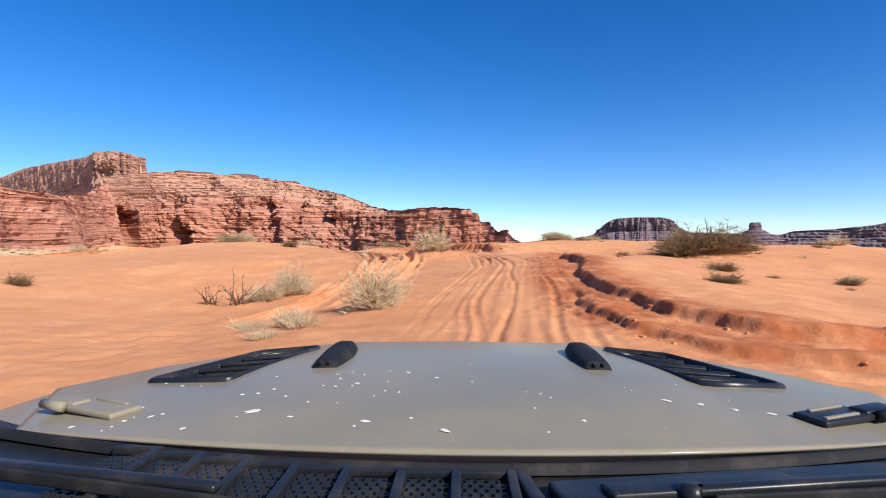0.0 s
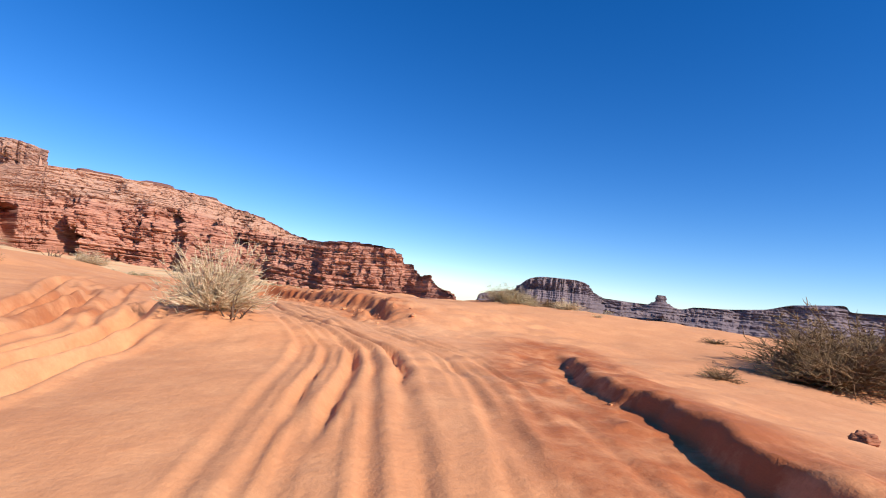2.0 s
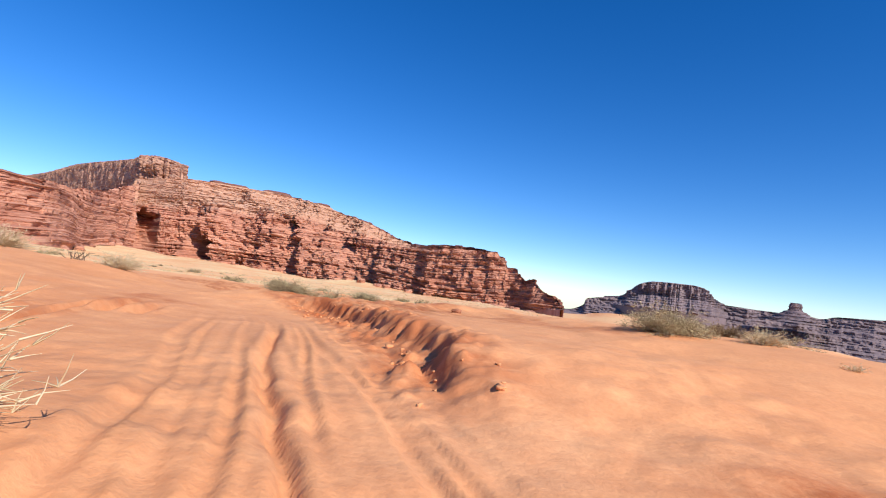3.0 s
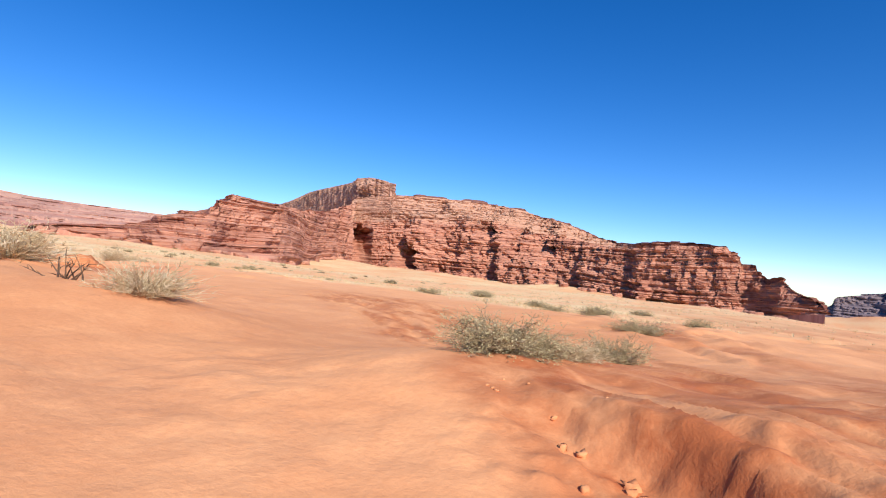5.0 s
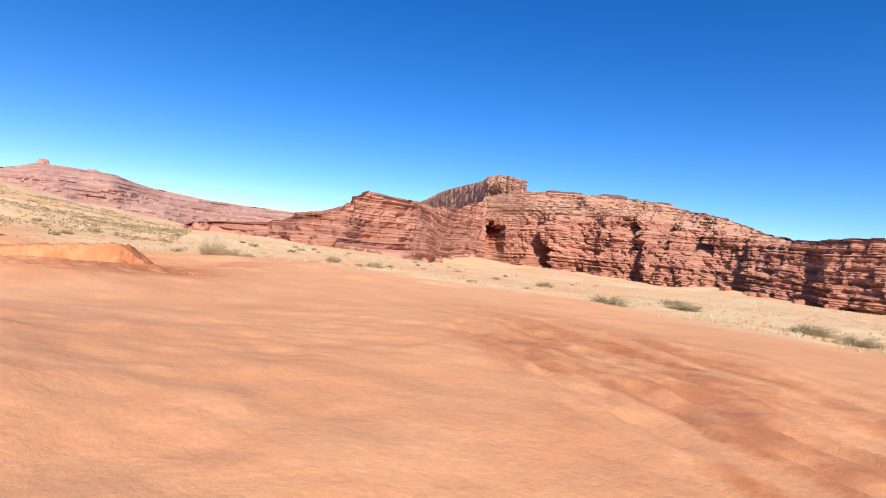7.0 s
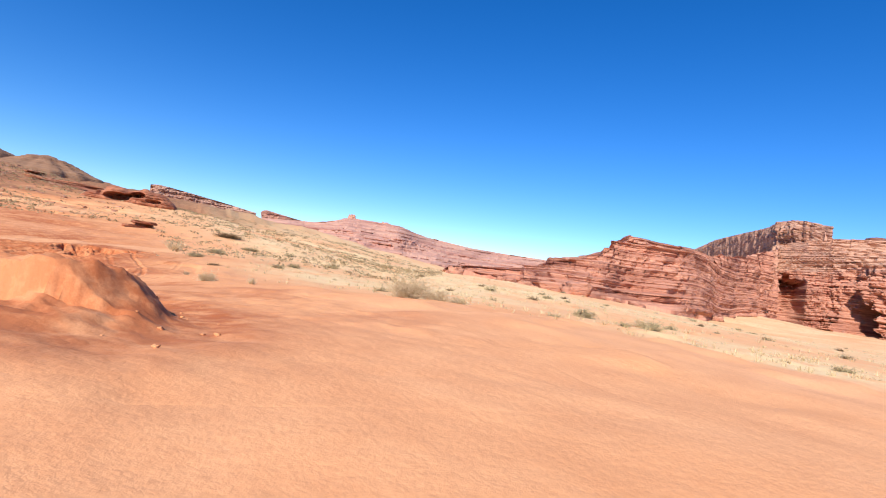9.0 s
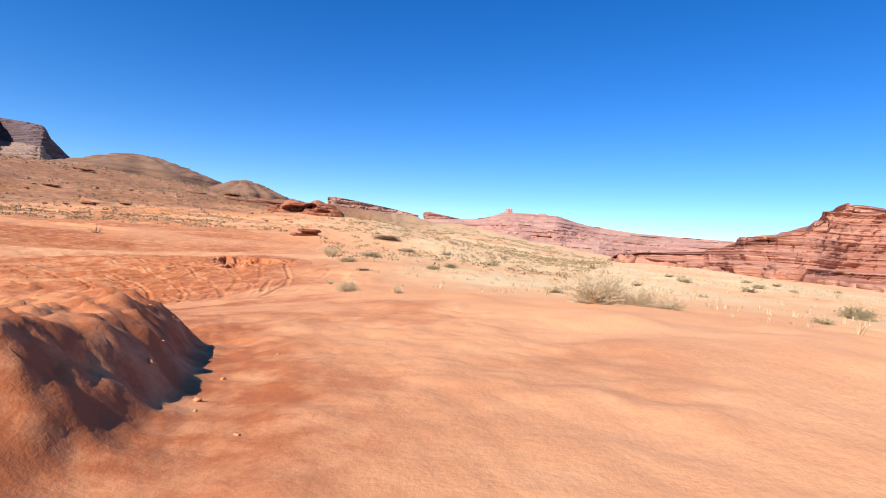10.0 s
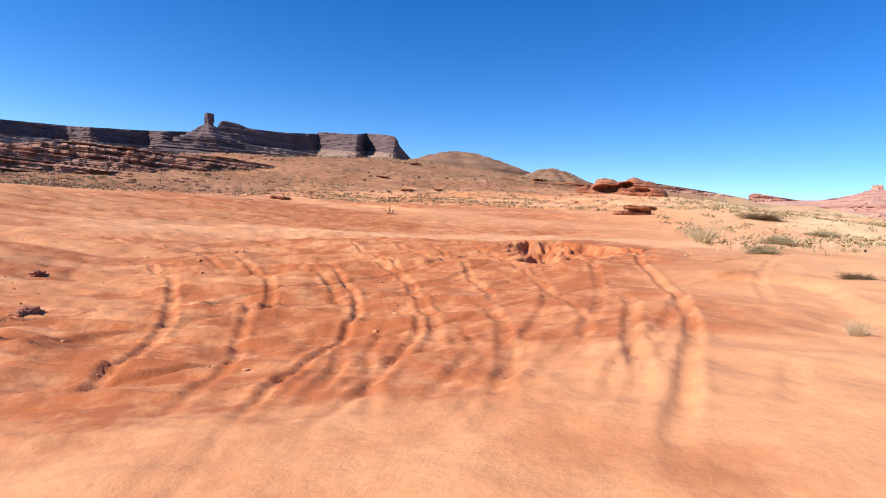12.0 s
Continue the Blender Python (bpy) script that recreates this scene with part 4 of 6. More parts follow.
def make_bush(kind, seed, share=1.0):
    """A bush about 1 m across and 0.8 m high: stalks from one root, twigs on them, leaves on the green kind; share thins it out."""
    rng = np.random.default_rng(seed)
    root = new(kind)
    n = {"dry_bush": 300, "sage_bush": 240, "brown_bush": 420, "grass_clump": 220}[kind]
    n, stout = int(n * share), share ** -0.45
    a, lift = rng.uniform(0, 2 * math.pi, n), rng.uniform(0.15, 1.35, n)
    if kind == "grass_clump":
        lift = rng.uniform(0.7, 1.5, n)
    ways = np.stack([np.cos(a) * np.cos(lift), np.sin(a) * np.cos(lift), np.sin(lift)], 1)
    starts = np.stack([np.cos(a), np.sin(a), 0 * a], 1) * rng.uniform(0.0, 0.16, n)[:, None]
    lobes = 1 + 0.16 * np.sin(2 * a + seed) + 0.10 * np.sin(5 * a + 2 * seed)
    lengths = rng.uniform(0.36, 0.52, n) * lobes * (1.0 + 0.35 * np.sin(lift))
    woody = {"dry_bush": STRAW, "sage_bush": TWIG, "brown_bush": BROWN, "grass_clump": STRAW}[kind]
    pts, q, spine = tubes(starts, ways, lengths, stout * (0.0075 if kind != "grass_clump" else 0.0065), 4, 0.10, rng)
    part("stem_mass", mesh_of("stem_mass", pts, q, woody), root, kind="stuff")
    if kind != "grass_clump":
        m = int(share * {"dry_bush": 2000, "sage_bush": 1700, "brown_bush": 3000}[kind])
        pick, at = rng.integers(0, n, m), rng.integers(1, 4, m)
        base = spine[pick, at]
        w2 = ways[pick] + rng.normal(0, 0.65, (m, 3))
        w2[:, 2] = np.abs(w2[:, 2]) * 0.8
        pts, q, sp2 = tubes(base, w2, rng.uniform(0.07, 0.19, m), 0.0052 * stout, 3, 0.05, rng)
        part("twig_mass", mesh_of("twig_mass", pts, q, woody), root, kind="stuff")
        if kind == "sage_bush":
            m = int(9500 * share)
            pick = rng.integers(0, len(sp2), m)
            c = sp2[pick, rng.integers(1, 3, m)] + rng.normal(0, 0.03, (m, 3))
            u, v = rng.normal(0, 1, (m, 3)), rng.normal(0, 1, (m, 3))
            u /= np.linalg.norm(u, axis=1, keepdims=True)
            v = np.cross(u, v)
            v /= np.linalg.norm(v, axis=1, keepdims=True)
            s = stout * rng.uniform(0.006, 0.013, m)[:, None]
            pts = np.stack([c - u * s * 1.6, c + v * s * 0.6, c + u * s * 1.6, c - v * s * 0.6], 1).reshape(-1, 3)
            part("foliage", mesh_of("foliage", pts, np.arange(4 * m).reshape(m, 4), SAGE), root, kind="stuff")
    return root


def height_at(x, y):
    return float(ground(np.array([x]), np.array([y]))[0])


BUSH_LABEL = {"dry_bush": "dry straw-coloured rounded bush growing from red sand", "sage_bush": "low grey-green sage bush on the sandy flats",
              "brown_bush": "wide brown leafless brush on a sand hummock", "grass_clump": "clump of tall pale dry grass on sand"}
models = {kind: [make_bush(kind, 10 * k + s) for s in range(3)] for k, kind in enumerate(BUSH_LABEL)}
small_models = {kind: [make_bush(kind, 10 * k + s + 5, 0.28) for s in range(3)] for k, kind in enumerate(("dry_bush", "sage_bush", "brown_bush"))}
unused = {id(b): True for several in (models, small_models) for group in several.values() for b in group}


def plant(kind, x, y, wide, high, variant, group, label="", stock=models):
    """Sets a bush on the ground, that wide and that high."""
    b = stock[kind][variant % 3]
    m = pose(x, y, height_at(x, y) - 0.03, 0, 0, (variant * 67) % 360)
    if unused.pop(id(b), None):
        thing = b
        thing.matrix_basis = m
    else:
        thing = copy_thing(b, m)
    thing.scale = (wide, wide, high / 0.8)
    return tagged(thing, label or BUSH_LABEL[kind], "bush", group)


PLANTED = [  # kind, x, y, width, height
    ("dry_bush", -1.68, 13.1, 1.35, 1.5), ("dry_bush", -5.3, 18.7, 1.35, 1.25), ("dry_bush", -6.0, 17.9, 1.2, 0.75), ("grass_clump", -3.3, 11.4, 1.1, 0.6), ("grass_clump", -2.8, 10.5, 1.1, 0.5), ("grass_clump", -3.9, 10.7, 1.0, 0.4),
    ("grass_clump", -3.2, 9.4, 0.9, 0.3), ("dry_bush", -0.5, 26.3, 1.45, 1.35), ("brown_bush", -10.1, 35.1, 0.9, 0.5), ("sage_bush", -15.8, 39.8, 1.8, 0.8), ("sage_bush", 7.7, 37.0, 1.5, 0.75), ("sage_bush", 8.7, 38.5, 1.3, 0.6),
    ("brown_bush", 11.9, 26.2, 2.5, 1.3), ("brown_bush", 13.2, 26.8, 2.9, 1.55), ("brown_bush", 14.6, 27.3, 2.5, 1.3), ("brown_bush", 9.7, 18.5, 0.9, 0.4), ("brown_bush", 7.5, 14.2, 0.75, 0.35),
    ("brown_bush", 13.2, 17.3, 0.6, 0.3), ("grass_clump", 15.2, 19.5, 0.9, 0.45), ("grass_clump", 28.8, 38.9, 3.0, 0.9), ("brown_bush", 17.0, 29.5, 1.0, 0.4), ("dry_bush", 10.6, 38.0, 1.0, 0.5),
    ("sage_bush", 16.0, 47.0, 2.2, 0.9), ("sage_bush", 13.6, 49.0, 1.6, 0.8), ("brown_bush", 11.0, 41.0, 1.0, 0.5), ("grass_clump", -20.5, 44.0, 0.8, 0.4), ("brown_bush", -14.0, 17.5, 0.7, 0.5), ("brown_bush", -17.5, 19.5, 0.5, 0.4),
    ("dry_bush", -11.1, 44.2, 1.5, 0.75), ("dry_bush", -16.8, 44.8, 2.2, 1.05), ("sage_bush", -4.5, 44.5, 1.2, 0.58), ("sage_bush", -4.05, 44.9, 0.9, 0.48), ("dry_bush", -3.5, 45.4, 0.65, 0.35), ("sage_bush", -3.15, 47.2, 0.85, 0.6),
    ("sage_bush", -3.3, 55.9, 1.35, 0.55), ("sage_bush", -1.0, 70.5, 1.4, 0.7), ("sage_bush", -10.9, 78.5, 1.5, 0.6), ("sage_bush", -23.2, 96.0, 1.7, 0.6), ("sage_bush", -36.6, 98.2, 1.6, 0.6), ("sage_bush", -24.5, 84.5, 2.0, 0.7),
    ("sage_bush", -21.0, 90.5, 2.0, 0.7), ("sage_bush", -12.7, 80.5, 1.6, 0.6), ("sage_bush", -7.3, 75.0, 2.0, 0.8), ("sage_bush", -5.2, 90.2, 1.9, 0.6),
    ("grass_clump", -73.3, 55.8, 2.0, 1.25), ("dry_bush", -46.2, 67.2, 1.9, 1.5), ("dry_bush", -45.4, 68.4, 1.1, 0.9), ("dry_bush", -45.8, 69.8, 0.9, 0.5), ("sage_bush", -48.4, 79.9, 1.2, 0.7), ("dry_bush", -47.6, 84.1, 1.3, 0.7),
    ("sage_bush", -75.3, 59.1, 1.4, 0.5), ("sage_bush", -67.3, 57.6, 1.0, 0.4), ("sage_bush", -65.4, 63.5, 0.9, 0.4), ("sage_bush", -68.1, 65.2, 0.9, 0.4), ("brown_bush", -100.4, 61.1, 3.2, 0.8), ("sage_bush", -85.3, 63.0, 1.6, 0.5),
    ("brown_bush", -60.9, 58.8, 0.7, 0.2), ("grass_clump", -54.6, 57.3, 0.5, 0.35), ("dry_bush", -50.6, 58.3, 0.75, 0.65), ("grass_clump", -49.8, 60.3, 0.6, 0.5)]
for k, (kind, x, y, wide, high) in enumerate(PLANTED):
    plant(kind, x, y, wide, high, k, "bushes along the track")
rng = np.random.default_rng(15)
for k in range(26):
    x, y = rng.uniform(7.5, 26), rng.uniform(9, 44)
    if abs(x - 13.2) < 3.0 and abs(y - 26.8) < 2.5:
        continue
    wide = rng.uniform(0.25, 0.65)
    plant(("brown_bush", "dry_bush", "brown_bush")[k % 3], x, y, wide, wide * rng.uniform(0.35, 0.6), int(rng.integers(0, 60)), "small shrubs scattered over the flats", "small dry brown shrub in open sand", small_models)
rng = np.random.default_rng(5)
count = 0
while count < 95:
    d, a = 22 + 120 * rng.random() ** 1.3, radians(rng.uniform(18, 150))
    x, y = HEART[0] - math.sin(a) * d, HEART[1] + math.cos(a) * d
    off, _ = track_offset(np.array([x]), np.array([y]))
    if abs(off[0]) < 9 or straw_cover(np.array([x]), np.array([y]))[0] < 0.22:
        continue
    kind = ("sage_bush", "sage_bush", "dry_bush", "brown_bush")[int(rng.integers(0, 4))]
    wide = rng.uniform(0.45, 1.2)
    plant(kind, x, y, wide, wide * rng.uniform(0.35, 0.6), int(rng.integers(0, 60)), "small shrubs scattered over the flats", "small low shrub scattered among dry grass", small_models)
    count += 1


def make_grass():
    """Short dry grass over the flats: blades in tufts."""
    rng = np.random.default_rng(9)
    n = 42000
    d, a = 18 + 210 * rng.random(n) ** 1.6, np.radians(rng.uniform(-75, 155, n))
    x, y = HEART[0] - np.sin(a) * d, HEART[1] + np.cos(a) * d
    keep = rng.random(n) < straw_cover(x, y) * smooth(0.0, 0.5, fbm(x / 3.0, y / 3.0, 2, 301) + 0.45)
    x, y = x[keep], y[keep]
    z = ground(x, y)
    blades = 7
    n = len(x) * blades
    size = np.repeat(rng.uniform(0.10, 0.30, len(x)), blades)
    x, y, z = (np.repeat(v, blades) for v in (x, y, z))
    a, lean = rng.uniform(0, 2 * math.pi, n), rng.uniform(0.1, 0.9, n)
    spread = rng.uniform(0.02, 0.14, n)
    foot = np.stack([x + np.cos(a) * spread, y + np.sin(a) * spread, z - 0.02], 1)
    wide = np.stack([-np.sin(a), np.cos(a), 0 * a], 1) * (0.012 + 0.02 * size)[:, None]
    tip = foot + np.stack([np.cos(a) * np.sin(lean), np.sin(a) * np.sin(lean), np.cos(lean)], 1) * size[:, None]
    pts = np.stack([foot - wide, foot + wide, tip + 0.25 * wide, tip - 0.25 * wide], 1).reshape(-1, 3)
    return tagged(new("dry_grass", mesh_of("dry_grass", pts, np.arange(4 * n).reshape(n, 4), GRASS)), "sparse short pale dry grass over sandy flats", "grass", kind="stuff")


make_grass()


def make_scrub():
    """Far low scrub on the rises: small dark clumps beyond counting."""
    rng = np.random.default_rng(19)
    n = 52000
    d, a = 46 + 460 * rng.random(n) ** 1.7, np.radians(rng.uniform(62, 160, n))
    x, y = HEART[0] - np.sin(a) * d, HEART[1] + np.cos(a) * d
    off, _ = track_offset(x, y)
    keep = (np.abs(off) > 12) & (d > 52 + 34 * smooth(80, 90, np.degrees(a)) * smooth(128, 112, np.degrees(a))) & (rng.random(n) < (0.25 + 0.75 * smooth(60, 110, d)) * (0.2 + 0.8 * smooth(-0.2, 0.4, fbm(x / 20, y / 20, 3, 401))))
    x, y, d = x[keep], y[keep], d[keep]
    z = ground(x, y)
    leaves = 12
    size = np.repeat((0.10 + 0.42 * rng.random(len(x)) ** 1.6) * (0.85 + d / 180), leaves)
    x, y, z = (np.repeat(v, leaves) for v in (x, y, z))
    n = len(x)
    a, up = rng.uniform(0, 2 * math.pi, n), rng.uniform(0.05, 1.0, n)
    c = np.stack([x + np.cos(a) * size * np.sqrt(1 - up * up) * 0.8, y + np.sin(a) * size * np.sqrt(1 - up * up) * 0.8, z + 0.5 * size * up], 1)
    u, v = rng.normal(0, 1, (n, 3)), rng.normal(0, 1, (n, 3))
    u, v = (w / np.linalg.norm(w, axis=1, keepdims=True) * size[:, None] * 0.19 for w in (u, v))
    pts = np.stack([c - u, c - v, c + u, c + v], 1).reshape(-1, 3)
    return tagged(new("desert_scrub", mesh_of("desert_scrub", pts, np.arange(4 * n).reshape(n, 4), SCRUB)), "low dark scrub dotted over the sandy slope", "scrub", kind="stuff")


SCRUB = plant_material("olive_brown_scrub", (0.24, 0.165, 0.085), (0.48, 0.36, 0.19))
make_scrub()


def make_sticks(x, y, seed, n, tall):
    """A dead shrub: bare leaning branches with forks."""
    rng = np.random.default_rng(seed)
    root = new("dead_shrub")
    root.matrix_basis = pose(x, y, height_at(x, y) - 0.04)
    a, lift = rng.uniform(0, 2 * math.pi, n), rng.uniform(0.3, 1.4, n)
    ways = np.stack([np.cos(a) * np.cos(lift), np.sin(a) * np.cos(lift), np.sin(lift)], 1)
    starts = np.stack([rng.normal(0, 0.10, n), rng.normal(0, 0.10, n), 0 * a], 1)
    pts, q, spine = tubes(starts, ways, rng.uniform(0.5, 1.0, n) * tall, 0.022, 5, 0.0, rng)
    part("branch_mass", mesh_of("branch_mass", pts, q, DEAD), root, kind="stuff")
    pick = rng.integers(0, n, 3 * n)
    pts, q, _ = tubes(spine[pick, rng.integers(2, 5, 3 * n)], ways[pick] + rng.normal(0, 0.6, (3 * n, 3)), rng.uniform(0.12, 0.35, 3 * n) * tall, 0.011, 3, 0.0, rng)
    part("fork_mass", mesh_of("fork_mass", pts, q, DEAD), root, kind="stuff")
    return tagged(root, "dead bare shrub of dark crooked branches", "bush", "dead shrubs in the sand")


for k, (x, y, n, tall) in enumerate([(-6.6, 17.1, 16, 0.95), (-7.6, 17.3, 12, 0.75), (-0.1, 25.9, 8, 0.5), (-12.4, 43.6, 12, 0.6), (-85.3, 31.9, 14, 1.0)]):
    make_sticks(x, y, 40 + k, n, tall)


# ---- the off-road vehicle's front end, standing where the drive begins ----
def make_paint():
    m = material("dusty_grey_green_paint", rough=0.38)
    b = m.node_tree.nodes["Principled BSDF"]
    b.inputs["Specular IOR Level"].default_value = 0.32
    dust = speckle(m, 2.2, 6, 0.65)
    fine = speckle(m, 60, 3, 0.6)
    base = mixed(m, ramp(m, dust, [(0.4, grey(0.0)), (0.75, grey(0.55))]), (0.25, 0.215, 0.145), (0.36, 0.285, 0.19))
    base = mixed(m, ramp(m, fine, [(0.55, grey(0.0)), (0.75, grey(0.35))]), base, (0.36, 0.30, 0.22))
    coloured(m, base)
    m.node_tree.links.new(ramp(m, dust, [(0.35, grey(0.5)), (0.7, grey(0.8))]), b.inputs["Roughness"])
    b.inputs["Coat Weight"].default_value, b.inputs["Coat Roughness"].default_value = 0.35, 0.16
    return m


def make_plastic(name, colour, rough):
    m = material(name, rough=rough)
    dust = speckle(m, 9, 5, 0.65)
    coloured(m, mixed(m, ramp(m, dust, [(0.5, grey(0.0)), (0.8, grey(0.3))]), colour, (0.20, 0.15, 0.115)))
    bumped(m, speckle(m, 220, 2), 0.15, 0.001)
    return m


PAINT = make_paint()
BLACK = make_plastic("black_grained_plastic", (0.018, 0.019, 0.021), 0.33)
RUBBER = make_plastic("black_rubber", (0.014, 0.014, 0.015), 0.75)
COWL = make_plastic("dark_grey_cowl_plastic", (0.018, 0.019, 0.021), 0.40)
PIT_SHADE = material("engine_bay_shade", (0.006, 0.006, 0.007), 0.9)
SPLASH = material("dried_pale_mud", (0.78, 0.74, 0.66), 0.85)
STEEL = material("brushed_steel", (0.55, 0.55, 0.56), 0.3, 1.0)


def from_bm(name, bm, mat, parent, label="", flat=False):
    me = bpy.data.meshes.new(name)
    bmesh.ops.recalc_face_normals(bm, faces=bm.faces)
    bm.to_mesh(me)
    bm.free()
    me.materials.append(mat)
    if not flat:
        me.shade_smooth()
    return part(name, me, parent, label)


def rounded_box(bm, size, m, bevel, segments=2):
    """A box with rounded edges, at the pose m."""
    made = bmesh.ops.create_cube(bm, size=1, matrix=m @ Matrix.Diagonal((*size, 1)))
    edges = list({e for v in made["verts"] for e in v.link_edges})
    bmesh.ops.bevel(bm, geom=edges, offset=bevel, segments=segments, affect="EDGES", profile=0.6)


def thick_sheet(name, pts, mat, thick, parent, label="", holes=()):
    """A sheet of points given a thickness below; holes are four-cornered openings through it."""
    nu, nv = pts.shape[:2]
    low = pts.copy()
    low[..., 2] -= thick
    top = quads(nu, nv)
    mid = pts.reshape(-1, 3)[top].mean(1)
    for corner in holes:
        c = np.array([tuple(p)[:2] for p in corner])
        turn = np.stack([(c[(k + 1) % 4, 0] - c[k, 0]) * (mid[:, 1] - c[k, 1]) - (c[(k + 1) % 4, 1] - c[k, 1]) * (mid[:, 0] - c[k, 0]) for k in range(4)])
        inner = (turn > 0).all(0) | (turn < 0).all(0)
        top, mid = top[~inner], mid[~inner]
    bottom = top[:, ::-1] + nu * nv
    rim = [(i, 0) for i in range(nu)] + [(nu - 1, j) for j in range(1, nv)] + [(i, nv - 1) for i in range(nu - 2, -1, -1)] + [(0, j) for j in range(nv - 2, 0, -1)]
    ids = [i * nv + j for i, j in rim]
    walls = np.array([(a, a + nu * nv, b + nu * nv, b) for a, b in zip(ids, ids[1:] + ids[:1])])
    return part(name, mesh_of(name, np.concatenate([pts.reshape(-1, 3), low.reshape(-1, 3)]), np.concatenate([top, bottom, walls]), mat), parent, label)


EYE = 1.5                     # the hood is laid out below this height


def hood_point(u, v):
    """Top of the hood: u across in -1..1, v from the windscreen's foot (0) to the nose (1)."""
    w = np.abs(u)
    back = np.stack([0.91 * u, 0.905 + 0.15 * u * u, EYE - 0.358 - 0.022 * u * u], -1)
    nose_x = np.sign(u) * np.interp(w, [0, 0.3, 0.55, 0.8, 1.0], [0, 0.40, 0.72, 0.98, 1.14])
    nose_y = np.interp(w, [0, 0.3, 0.55, 0.8, 1.0], [2.17, 2.14, 1.99, 1.74, 1.47])
    nose = np.stack([nose_x, nose_y, EYE - 0.400 - 0.006 * u * u], -1)
    p = back + (nose - back) * v[..., None]
    p[..., 2] += 0.022 * np.sin(math.pi * v) * (1 - u * u) - 0.10 * smooth(0.94, 1.12, v) + 0.008 * smooth(0.62, 0.48, w) * smooth(0.02, 0.2, v)
    return p


def hood_top(x, y):
    """Height of the hood's skin at a place."""
    u, v = np.meshgrid(np.linspace(-1, 1, 81), np.linspace(0, 1, 61), indexing="ij")
    p = hood_point(u, v).reshape(-1, 3)
    return float(p[np.argmin((p[:, 0] - x) ** 2 + (p[:, 1] - y) ** 2), 2])


LOUVRE = [(0.50, 1.90), (0.70, 1.83), (0.86, 1.42), (0.61, 1.38)]   # corners of the right-hand hood vent


